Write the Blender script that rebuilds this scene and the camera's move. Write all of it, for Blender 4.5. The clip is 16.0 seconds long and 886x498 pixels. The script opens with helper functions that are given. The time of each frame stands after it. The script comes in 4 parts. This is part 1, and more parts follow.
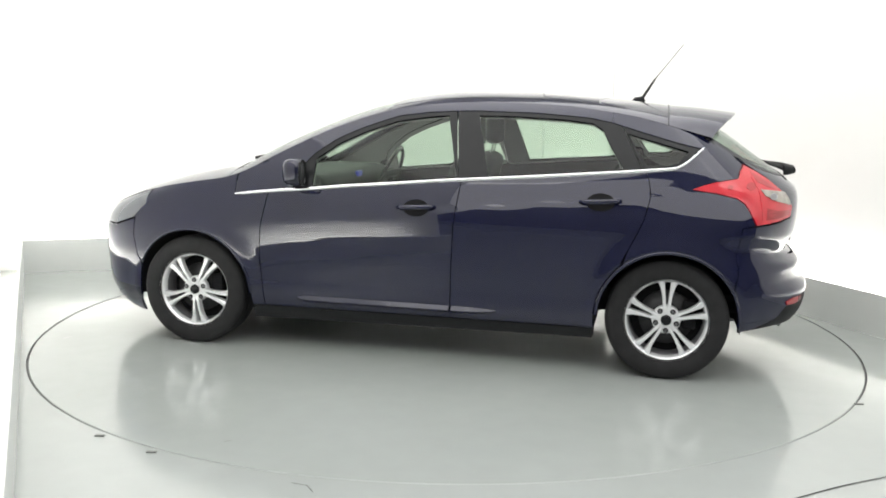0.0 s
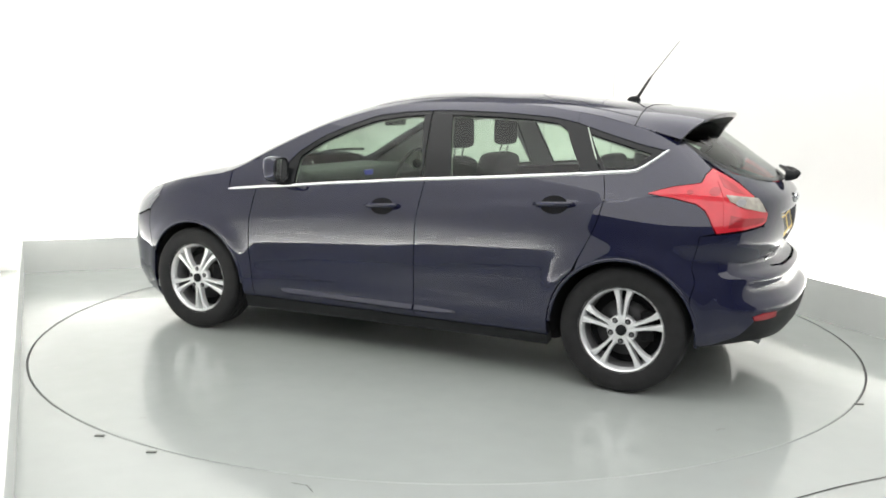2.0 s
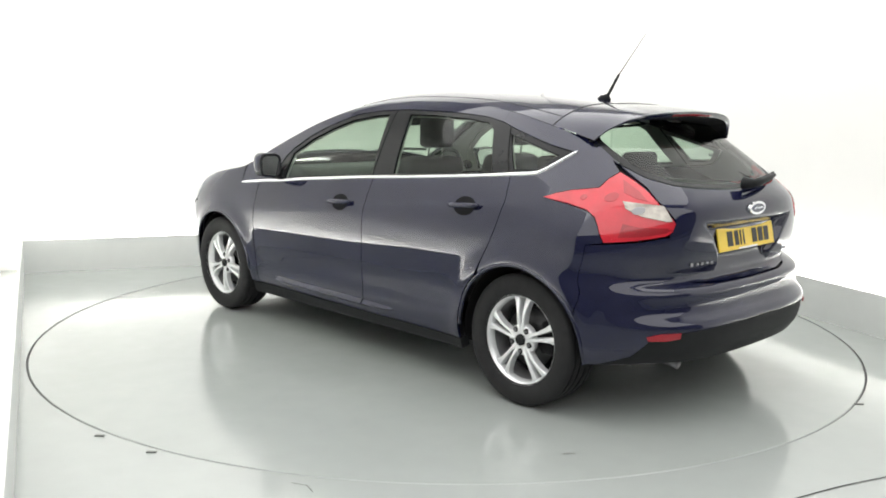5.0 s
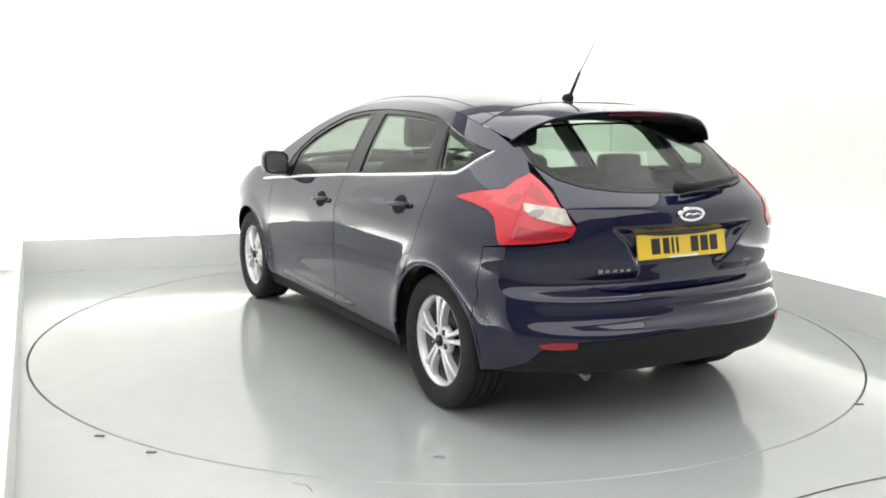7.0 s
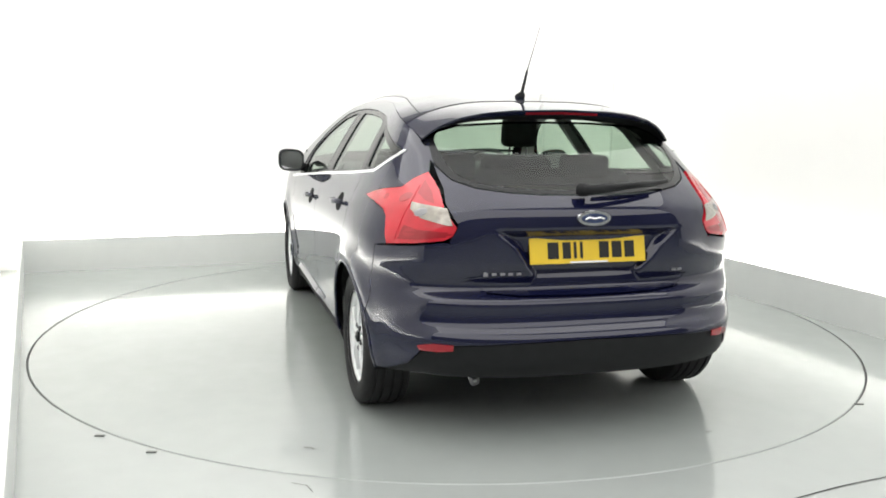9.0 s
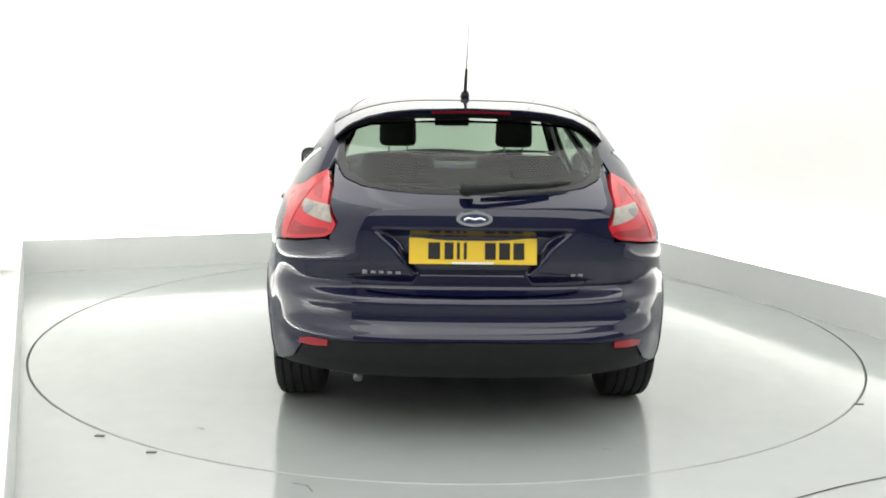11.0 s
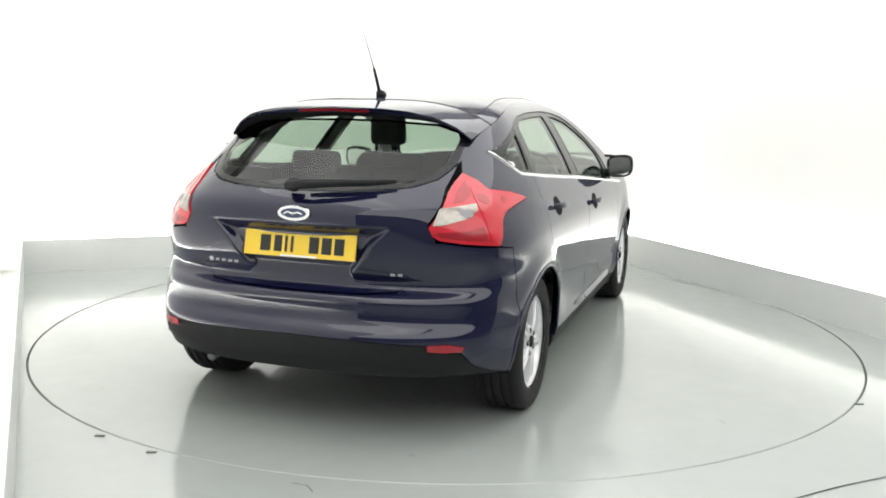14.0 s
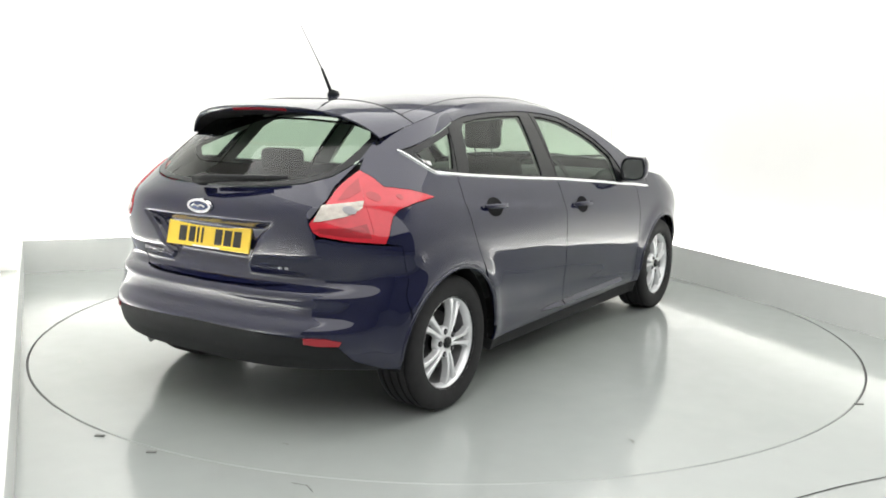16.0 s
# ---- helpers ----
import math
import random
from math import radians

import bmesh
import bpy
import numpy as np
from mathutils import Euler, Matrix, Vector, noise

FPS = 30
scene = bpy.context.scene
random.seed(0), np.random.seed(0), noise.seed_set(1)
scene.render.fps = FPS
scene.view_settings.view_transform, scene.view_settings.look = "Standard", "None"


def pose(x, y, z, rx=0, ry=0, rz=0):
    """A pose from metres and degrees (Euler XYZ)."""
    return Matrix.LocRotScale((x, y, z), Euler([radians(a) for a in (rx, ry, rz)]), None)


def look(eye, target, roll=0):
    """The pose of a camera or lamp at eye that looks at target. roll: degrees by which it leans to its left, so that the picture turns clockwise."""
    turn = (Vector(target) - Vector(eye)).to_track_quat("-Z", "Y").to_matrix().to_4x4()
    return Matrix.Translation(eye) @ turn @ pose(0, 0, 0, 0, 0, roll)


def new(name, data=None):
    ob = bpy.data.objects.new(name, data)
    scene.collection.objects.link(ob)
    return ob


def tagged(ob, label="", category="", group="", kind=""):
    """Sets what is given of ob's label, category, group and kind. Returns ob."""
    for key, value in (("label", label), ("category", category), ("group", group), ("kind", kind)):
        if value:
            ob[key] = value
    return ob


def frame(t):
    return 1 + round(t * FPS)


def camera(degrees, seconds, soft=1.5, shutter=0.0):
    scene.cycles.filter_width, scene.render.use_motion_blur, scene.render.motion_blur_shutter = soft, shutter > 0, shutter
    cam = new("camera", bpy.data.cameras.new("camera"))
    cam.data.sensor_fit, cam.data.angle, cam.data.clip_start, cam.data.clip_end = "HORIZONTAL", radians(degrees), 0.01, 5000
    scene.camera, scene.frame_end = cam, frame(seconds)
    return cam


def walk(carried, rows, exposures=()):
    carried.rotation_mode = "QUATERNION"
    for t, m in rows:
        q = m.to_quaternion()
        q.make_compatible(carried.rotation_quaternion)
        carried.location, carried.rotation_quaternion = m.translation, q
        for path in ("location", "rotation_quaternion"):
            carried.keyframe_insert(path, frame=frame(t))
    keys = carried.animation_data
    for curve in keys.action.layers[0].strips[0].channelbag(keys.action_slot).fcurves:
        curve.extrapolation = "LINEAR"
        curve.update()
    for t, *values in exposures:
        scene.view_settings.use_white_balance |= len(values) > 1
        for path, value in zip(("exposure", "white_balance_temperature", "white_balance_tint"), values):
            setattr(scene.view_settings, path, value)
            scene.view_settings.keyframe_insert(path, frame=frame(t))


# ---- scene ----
from mathutils import geometry

# camera: a fixed tripod in the open corner of the booth
cam = camera(53.28, 16.0, soft=1.8)
EYE = (0.0, -5.524, 1.378)
YAW, PITCH, ROLL = -0.299, 9.158, 0.896
aim = Vector((math.sin(radians(YAW)) * math.cos(radians(PITCH)), math.cos(radians(YAW)) * math.cos(radians(PITCH)), -math.sin(radians(PITCH))))
CAM = look(EYE, Vector(EYE) + aim, ROLL)
walk(cam, [(0.0, CAM), (16.0, CAM)], exposures=[(0.0, 0.0), (16.0, 0.0)])

# the turntable's heading by time, in degrees
def heading(t):
    return 167.155 - 6.36236 * t - 0.0618454 * t * t + 0.00183351 * t ** 3

# world: a dim even background outside the lit booth
world = bpy.data.worlds.new("world")
scene.world = world
world.use_nodes = True
world.node_tree.nodes["Background"].inputs[0].default_value = (0.9, 0.95, 1.0, 1)
world.node_tree.nodes["Background"].inputs[1].default_value = 0.10

BOOTH = 22.0  # degrees by which the booth is turned against the camera
CEIL = 3.8

def washer(name, a, b, watts, inward=1.05, z=3.20, tilt=30.0, share=0.9, width=0.6, colour=(1.0, 0.985, 0.955)):
    """A long area lamp that washes the wall from a to b (the booth lies to its right)."""
    a, b = Vector(a), Vector(b)
    d = (b - a).normalized()
    n = Vector((d.y, -d.x))
    mid = (a + b) / 2
    li = bpy.data.lights.new(name, "AREA")
    li.shape, li.size, li.size_y, li.energy, li.color = "RECTANGLE", (b - a).length * share, width, watts, colour
    o = new(name, li)
    at = Vector((*(mid + n * inward), z))
    way = Vector((*(-n * math.cos(radians(tilt))), -math.sin(radians(tilt))))
    side = Vector((*d, 0))
    up = side.cross(way)
    o.matrix_world = Matrix(((side.x, up.x, -way.x, at.x), (side.y, up.y, -way.y, at.y), (side.z, up.z, -way.z, at.z), (0, 0, 0, 1)))
    return o

# ground corners of the booth
CL, CB, CR = (-3.43, 1.45), (1.285, 3.265), (3.80, -2.78)
LEFT_END = (-1.16, -3.40)
TROUGH = 0.16  # the skirting stands this far off the wall and hides a strip light

def outward(a, b, d):
    a, b = Vector(a), Vector(b)
    w = (b - a).normalized()
    n = Vector((-w.y, w.x)) * d
    return a + n, b + n

w_left, w_back, w_right = outward(LEFT_END, CL, TROUGH), outward(CL, CB, TROUGH), outward(CB, CR, TROUGH)
def cross(p, q):
    d, e = p[1] - p[0], q[1] - q[0]
    k = ((q[0] - p[0]).x * e.y - (q[0] - p[0]).y * e.x) / (d.x * e.y - d.y * e.x)
    return tuple(p[0] + d * k)
WL, WB = cross(w_left, w_back), cross(w_back, w_right)
W_START, W_STOP = tuple(w_left[0]), tuple(w_right[1])

for a, b, top, low in ((W_START, WL, 7, 62), (WL, WB, 52, 46), (WB, W_STOP, 9, 47)):
    # upper washer: unseen, added to brighten the wall and the roof's reflection
    washer("unseen_wall_wash", a, b, top)
    washer("skirting_strip_light", a, b, low, inward=0.085, z=0.10, tilt=-42.0, share=0.86, width=0.09)

# the booth's softbox under its ceiling
def downlight(name, watts, sx, sy, place, colour=(1.0, 0.99, 0.97)):
    li = bpy.data.lights.new(name, "AREA")
    li.shape, li.size, li.size_y, li.energy, li.color = "RECTANGLE", sx, sy, watts, colour
    new(name, li).matrix_world = place

downlight("ceiling_softbox", 190, 5.6, 4.4, pose(0.1, -0.8, CEIL - 0.06, 0, 0, BOOTH))

# unseen fill lamp before the open corner, added to lift near side and floor
downlight("front_fill_light", 940, 18.0, 8.0, pose(0.5, -6.6, 4.8))


# ---- materials ----
def mat(name, colour, rough=0.5, metal=0.0, spec=0.5, coat=0.0, coat_rough=0.03, coat_ior=1.5, noise_scale=0.0, noise_amt=0.0, bump=0.0, bump_scale=200.0, rough_amt=0.0, emit=None):
    m = bpy.data.materials.new(name)
    m.use_nodes = True
    nt = m.node_tree
    b = nt.nodes["Principled BSDF"]
    b.inputs["Base Color"].default_value = (*colour, 1)
    b.inputs["Roughness"].default_value, b.inputs["Metallic"].default_value = rough, metal
    b.inputs["Specular IOR Level"].default_value = spec
    b.inputs["Coat Weight"].default_value, b.inputs["Coat Roughness"].default_value = coat, coat_rough
    b.inputs["Coat IOR"].default_value = coat_ior
    if emit:
        b.inputs["Emission Color"].default_value, b.inputs["Emission Strength"].default_value = (*emit[0], 1), emit[1]
    tc = nt.nodes.new("ShaderNodeTexCoord")
    if noise_amt or rough_amt:
        n1, n2 = nt.nodes.new("ShaderNodeTexNoise"), nt.nodes.new("ShaderNodeTexNoise")
        n1.inputs["Scale"].default_value, n2.inputs["Scale"].default_value = noise_scale, noise_scale * 9
        for n in (n1, n2):
            n.inputs["Detail"].default_value = 4
            nt.links.new(tc.outputs["Object"], n.inputs["Vector"])
        mx = nt.nodes.new("ShaderNodeMath"); mx.operation = "MULTIPLY_ADD"
        nt.links.new(n2.outputs["Fac"], mx.inputs[0]); mx.inputs[1].default_value = 0.4
        nt.links.new(n1.outputs["Fac"], mx.inputs[2])
        if noise_amt:
            ra = nt.nodes.new("ShaderNodeMapRange")
            ra.inputs["From Min"].default_value, ra.inputs["From Max"].default_value = 0.4, 1.0
            ra.inputs["To Min"].default_value, ra.inputs["To Max"].default_value = 1 - noise_amt, 1 + noise_amt
            nt.links.new(mx.outputs[0], ra.inputs["Value"])
            vm = nt.nodes.new("ShaderNodeVectorMath"); vm.operation = "SCALE"
            vm.inputs[0].default_value = colour
            nt.links.new(ra.outputs[0], vm.inputs["Scale"])
            nt.links.new(vm.outputs[0], b.inputs["Base Color"])
        if rough_amt:
            rr = nt.nodes.new("ShaderNodeMapRange")
            rr.inputs["From Min"].default_value, rr.inputs["From Max"].default_value = 0.4, 1.0
            rr.inputs["To Min"].default_value, rr.inputs["To Max"].default_value = max(rough - rough_amt, 0.01), rough + rough_amt
            nt.links.new(mx.outputs[0], rr.inputs["Value"])
            nt.links.new(rr.outputs[0], b.inputs["Roughness"])
    if bump:
        n3 = nt.nodes.new("ShaderNodeTexNoise")
        n3.inputs["Scale"].default_value, n3.inputs["Detail"].default_value = bump_scale, 3
        nt.links.new(tc.outputs["Object"], n3.inputs["Vector"])
        bp = nt.nodes.new("ShaderNodeBump")
        bp.inputs["Strength"].default_value, bp.inputs["Distance"].default_value = bump, 0.002
        nt.links.new(n3.outputs["Fac"], bp.inputs["Height"])
        nt.links.new(bp.outputs[0], b.inputs["Normal"])
    return m

def glass_mat(name, tint, rough=0.01):
    m = bpy.data.materials.new(name)
    m.use_nodes = True
    nt = m.node_tree
    nt.nodes.clear()
    out, mix = nt.nodes.new("ShaderNodeOutputMaterial"), nt.nodes.new("ShaderNodeMixShader")
    tr, gl, fr = nt.nodes.new("ShaderNodeBsdfTransparent"), nt.nodes.new("ShaderNodeBsdfGlossy"), nt.nodes.new("ShaderNodeLayerWeight")
    tr.inputs["Color"].default_value = (*tint, 1)
    gl.inputs["Roughness"].default_value = rough
    fr.inputs["Blend"].default_value = 0.5
    pw, ma = nt.nodes.new("ShaderNodeMath"), nt.nodes.new("ShaderNodeMath")
    pw.operation, ma.operation = "POWER", "MULTIPLY_ADD"
    pw.inputs[1].default_value, ma.inputs[1].default_value, ma.inputs[2].default_value = 5.0, 0.90, 0.036
    nt.links.new(fr.outputs["Facing"], pw.inputs[0])
    nt.links.new(pw.outputs[0], ma.inputs[0])
    nt.links.new(ma.outputs[0], mix.inputs[0])
    nt.links.new(tr.outputs[0], mix.inputs[1])
    nt.links.new(gl.outputs[0], mix.inputs[2])
    nt.links.new(mix.outputs[0], out.inputs[0])
    return m

FLOOR = mat("grey_epoxy_floor", (0.365, 0.390, 0.378), 0.17, spec=0.6, coat=0.35, coat_rough=0.04, noise_scale=0.9, noise_amt=0.06, rough_amt=0.05, bump=0.10, bump_scale=7.0)
DISC = mat("grey_epoxy_turntable", (0.355, 0.380, 0.368), 0.17, spec=0.6, coat=0.35, coat_rough=0.04, noise_scale=0.9, noise_amt=0.06, rough_amt=0.05, bump=0.10, bump_scale=7.0)
WHITE = mat("white_wall_paint", (0.86, 0.86, 0.84), 0.6, noise_scale=0.5, noise_amt=0.02)
SKIRT = mat("grey_skirting_paint", (0.66, 0.68, 0.66), 0.3, noise_scale=1.2, noise_amt=0.05)
OUTER = mat("unseen_hall_grey", (0.20, 0.20, 0.205), 0.7, noise_scale=0.6, noise_amt=0.15)
CEILING = mat("unseen_ceiling_grey", (0.30, 0.30, 0.29), 0.8, noise_scale=0.7, noise_amt=0.06)
SEAL = mat("dark_seam", (0.03, 0.03, 0.03), 0.7)
PAINT = mat("navy_car_paint", (0.0053, 0.0067, 0.029), 0.5, metal=0.0, spec=0.03, coat_ior=1.60, coat=1.0, coat_rough=0.02, noise_scale=2.0, noise_amt=0.06)
PLASTIC = mat("black_textured_plastic", (0.014, 0.015, 0.016), 0.6, spec=0.2, noise_scale=20, noise_amt=0.15, bump=0.15, bump_scale=900)
GLOSSBLACK = mat("gloss_black_trim", (0.010, 0.011, 0.012), 0.25, spec=0.25, noise_scale=15, noise_amt=0.1)
UNDER = mat("dark_underbody", (0.012, 0.012, 0.013), 0.85, spec=0.15, noise_scale=8, noise_amt=0.2)
CHROME = mat("chrome_trim", (0.86, 0.87, 0.88), 0.12, metal=1.0)
ALLOY = mat("silver_alloy", (0.84, 0.85, 0.86), 0.32, metal=0.45, coat=0.4, noise_scale=14, noise_amt=0.04)
DISCMETAL = mat("brake_steel", (0.22, 0.22, 0.23), 0.4, metal=0.9, noise_scale=30, noise_amt=0.15)
BRAKE = mat("dark_brake_steel", (0.06, 0.06, 0.062), 0.5, metal=0.7, noise_scale=30, noise_amt=0.15)
TYRE = mat("tyre_rubber", (0.017, 0.017, 0.018), 0.75, spec=0.3, noise_scale=25, noise_amt=0.2, bump=0.1, bump_scale=400)
REDLENS = mat("red_lamp_lens", (0.52, 0.016, 0.030), 0.25, spec=0.3, coat=0.9, coat_rough=0.03, noise_scale=16, noise_amt=0.12)
REDDEEP = mat("deep_red_reflector", (0.30, 0.008, 0.016), 0.25, coat=0.5)
CLEARLENS = mat("clear_lamp_lens", (0.38, 0.35, 0.31), 0.2, metal=0.45, coat=0.8, noise_scale=40, noise_amt=0.3)
REDMID = mat("red_lamp_bowl", (0.36, 0.012, 0.022), 0.2, coat=0.5, noise_scale=30, noise_amt=0.1)
# darker copy of the alloy, rim shade put into its colour; also dulls badges
BARREL = mat("shaded_rim_barrel", (0.30, 0.30, 0.31), 0.55, metal=0.6, noise_scale=14, noise_amt=0.12)
HEADLAMP = mat("headlamp_lens", (0.16, 0.17, 0.19), 0.10, metal=0.4, coat=1.0)
YELLOW = mat("yellow_plate", (0.84, 0.58, 0.040), 0.35, coat=0.3, noise_scale=9, noise_amt=0.03)
INK = mat("black_ink", (0.012, 0.012, 0.012), 0.4)
BLUE = mat("blue_enamel", (0.03, 0.045, 0.11), 0.2, coat=0.8)
FABRIC = mat("charcoal_seat_fabric", (0.060, 0.062, 0.066), 0.9, noise_scale=30, noise_amt=0.2, bump=0.3, bump_scale=700)
TRIM = mat("dark_cabin_plastic", (0.065, 0.067, 0.070), 0.6, noise_scale=12, noise_amt=0.1)
LINING = mat("pale_headlining", (0.42, 0.42, 0.40), 0.9, noise_scale=20, noise_amt=0.05)
GLASS = glass_mat("tinted_window_glass", (0.60, 0.69, 0.61))
REARGLASS = glass_mat("rear_window_glass", (0.57, 0.66, 0.59))
SMUDGE = mat("floor_scuff", (0.16, 0.165, 0.16), 0.5)
SCREEN = mat("small_blue_display", (0.05, 0.06, 0.3), 0.3, emit=((0.2, 0.2, 1.0), 0.25))


# ---- mesh helpers ----
def mesh_of(name, bm, material, smooth=True):
    me = bpy.data.meshes.new(name)
    bm.to_mesh(me)
    bm.free()
    me.materials.append(material)
    for p in me.polygons:
        p.use_smooth = smooth
    return me

def part(name, bm, material, parent, label="", smooth=False):
    ob = new(name, mesh_of(name, bm, material, smooth))
    ob.parent = parent
    return tagged(ob, label=label)

def thing(name, bm, material, label, category, kind="", group="", smooth=False):
    return tagged(new(name, mesh_of(name, bm, material, smooth)), label, category, group, kind)

def box(sx, sy, sz, cx=0, cy=0, cz=0, bevel=0.0, seg=2, bm=None):
    own = bm is None
    b = bmesh.new()
    bmesh.ops.create_cube(b, size=1)
    bmesh.ops.scale(b, vec=(sx, sy, sz), verts=b.verts)
    if bevel:
        bmesh.ops.bevel(b, geom=b.edges[:], offset=bevel, segments=seg, affect="EDGES", profile=0.6)
    bmesh.ops.translate(b, vec=(cx, cy, cz), verts=b.verts)
    if own:
        return b
    me = bpy.data.meshes.new("tmp"); b.to_mesh(me); b.free(); bm.from_mesh(me); bpy.data.meshes.remove(me)
    return bm

def lathe(profile, n=48, axis="Y", closed=False):
    """Turns (r, h) points round the axis."""
    b = bmesh.new()
    rings = []
    for k in range(n):
        a = 2 * math.pi * k / n
        rings.append([b.verts.new((r * math.cos(a), h, r * math.sin(a)) if axis == "Y" else (r * math.cos(a), r * math.sin(a), h)) for r, h in profile])
    m = len(profile)
    for k in range(n):
        p, q = rings[k], rings[(k + 1) % n]
        for i in range(m if closed else m - 1):
            b.faces.new((p[i], q[i], q[(i + 1) % m], p[(i + 1) % m]))
    bmesh.ops.remove_doubles(b, verts=b.verts, dist=1e-5)
    bmesh.ops.recalc_face_normals(b, faces=b.faces)
    return b

def tube(points, radius, n=8, flat=1.0, bm=None):
    """A rod along points; radius may be a list; flat squeezes it sideways."""
    b = bm or bmesh.new()
    pts = [Vector(p) for p in points]
    rad = radius if isinstance(radius, (list, tuple)) else [radius] * len(pts)
    last = None
    up = Vector((0, 0, 1))
    for i, p in enumerate(pts):
        d = (pts[min(i + 1, len(pts) - 1)] - pts[max(i - 1, 0)]).normalized()
        s = d.cross(up)
        s = s.normalized() if s.length > 1e-4 else Vector((1, 0, 0))
        u = s.cross(d).normalized()
        ring = [b.verts.new(p + rad[i] * (math.cos(2 * math.pi * k / n) * s * flat + math.sin(2 * math.pi * k / n) * u)) for k in range(n)]
        if last:
            for k in range(n):
                b.faces.new((last[k], last[(k + 1) % n], ring[(k + 1) % n], ring[k]))
        else:
            b.faces.new(ring[::-1])
        last = ring
    b.faces.new(last)
    bmesh.ops.recalc_face_normals(b, faces=b.faces)
    return b

def spline(pts, per=6, closed=False):
    """Points on a smooth curve through pts."""
    P = [np.array(p, float) for p in pts]
    n = len(P)
    out = []
    for i in range(n if closed else n - 1):
        a, b, c, d = (P[(i - 1) % n], P[i], P[(i + 1) % n], P[(i + 2) % n]) if closed else (P[max(i - 1, 0)], P[i], P[i + 1], P[min(i + 2, n - 1)])
        for k in range(per):
            t = k / per
            out.append(tuple(0.5 * (2 * b + (c - a) * t + (2 * a - 5 * b + 4 * c - d) * t * t + (3 * b - a - 3 * c + d) * t ** 3)))
    if not closed:
        out.append(tuple(P[-1]))
    return out


# ---- the car body's surface ----
# half width of the middle section by height
WZ = ((.10, .80), (.17, .840), (.24, .858), (.275, .872), (.300, .8755), (.318, .878), (.340, .8805), (.365, .882), (.41, .883), (.46, .889), (.52, .895), (.60, .8985), (.68, .8995), (.76, .8985), (.82, .894), (.87, .884), (.93, .866), (.98, .848), (1.05, .812), (1.12, .772), (1.20, .722), (1.28, .668), (1.34, .622), (1.38, .580), (1.42, .52), (1.46, .42))
# rear end on the centre line by height
XR = ((.10, -1.80), (.20, -1.90), (.27, -2.02), (.34, -2.070), (.40, -2.083), (.455, -2.085), (.475, -2.078), (.495, -2.045), (.51, -2.030), (.56, -2.026), (.595, -2.032), (.608, -2.026), (.625, -1.975), (.64, -1.952), (.66, -1.952), (.70, -1.972), (.745, -1.993), (.80, -2.0), (.90, -2.008), (.95, -2.003), (.975, -1.99), (1.00, -1.965), (1.05, -1.905), (1.12, -1.80), (1.20, -1.69), (1.28, -1.575), (1.36, -1.46), (1.46, -1.35))
XF = ((.10, 1.95), (.20, 2.09), (.30, 2.13), (.50, 2.145), (.62, 2.14), (.70, 2.12), (.78, 2.05), (.86, 1.90), (.95, 1.62), (1.02, 1.40), (1.10, 1.25), (1.46, .60))
XCR = ((.10, -1.32), (.55, -1.30), (.85, -1.24), (1.00, -1.02), (1.20, -1.02), (1.46, -.95))
SIDE_S, SIDE_F, REAR_L, FRONT_L = -.9, .9, 1.9, 1.8
def smooth_table(tab, zs, sigma=2.0):
    a = np.array(tab); y = np.interp(zs, a[:, 0], a[:, 1])
    k = np.exp(-(np.arange(-7, 8) / sigma) ** 2 / 2); k /= k.sum()
    n = 7
    p = np.concatenate([y[0] + (y[0] - y[n:0:-1]), y, y[-1] + (y[-1] - y[-2:-n - 2:-1])])
    return np.convolve(p, k, "valid")
ZS = np.arange(.10, 1.461, .01)
W0, R0, F0, C0 = (smooth_table(t, ZS, k) for t, k in ((WZ, 1.1), (XR, 1.1), (XF, 2.4), (XCR, 2.4)))
R1 = smooth_table(XR, ZS, 5.0)
R1 = R0 + (R1 - R0) * np.interp(ZS, (.70, .78), (1, 0))
NS = 120
def contour_tables():
    n = len(ZS); out = np.zeros((n, 2 * NS + 1, 2)); ss = np.linspace(-1, 1, 2 * NS + 1)
    for i in range(n):
        w, xr, xf, xc, xq = W0[i], R0[i], F0[i], C0[i], 1.12
        xq = min(xq, xf - .45)
        ph = np.linspace(0, np.pi / 2, 400)
        e = 2 / 3.0
        yrear = w * np.cos(ph) ** e
        k = np.clip((yrear / w - .72) / .2, 0, 1); k = k * k * (3 - 2 * k)
        xrear = xc - (xc - (xr + (R1[i] - xr) * k)) * np.sin(ph) ** e
        xs = np.concatenate([[SIDE_S], xrear]); ys = np.concatenate([[w], yrear])
        L = np.concatenate([[0], np.cumsum(np.hypot(np.diff(xs), np.diff(ys)))])
        u = np.linspace(0, 1, NS + 1) * L[-1]
        out[i, NS::-1, 0] = np.interp(u, L, xs); out[i, NS::-1, 1] = np.interp(u, L, ys)
        e = 2 / 3.4
        xfr = xq + (xf - xq) * np.sin(ph) ** e; yfr = w * np.cos(ph) ** e
        xs = np.concatenate([[min(SIDE_F, xq)], xfr]); ys = np.concatenate([[w], yfr])
        L = np.concatenate([[0], np.cumsum(np.hypot(np.diff(xs), np.diff(ys)))])
        u = np.linspace(0, 1, NS + 1) * L[-1]
        fx, fy = np.interp(u, L, xs), np.interp(u, L, ys)
        out[i, NS + 1:, 0] = fx[1:]; out[i, NS + 1:, 1] = fy[1:]
    return out
TAB = contour_tables()
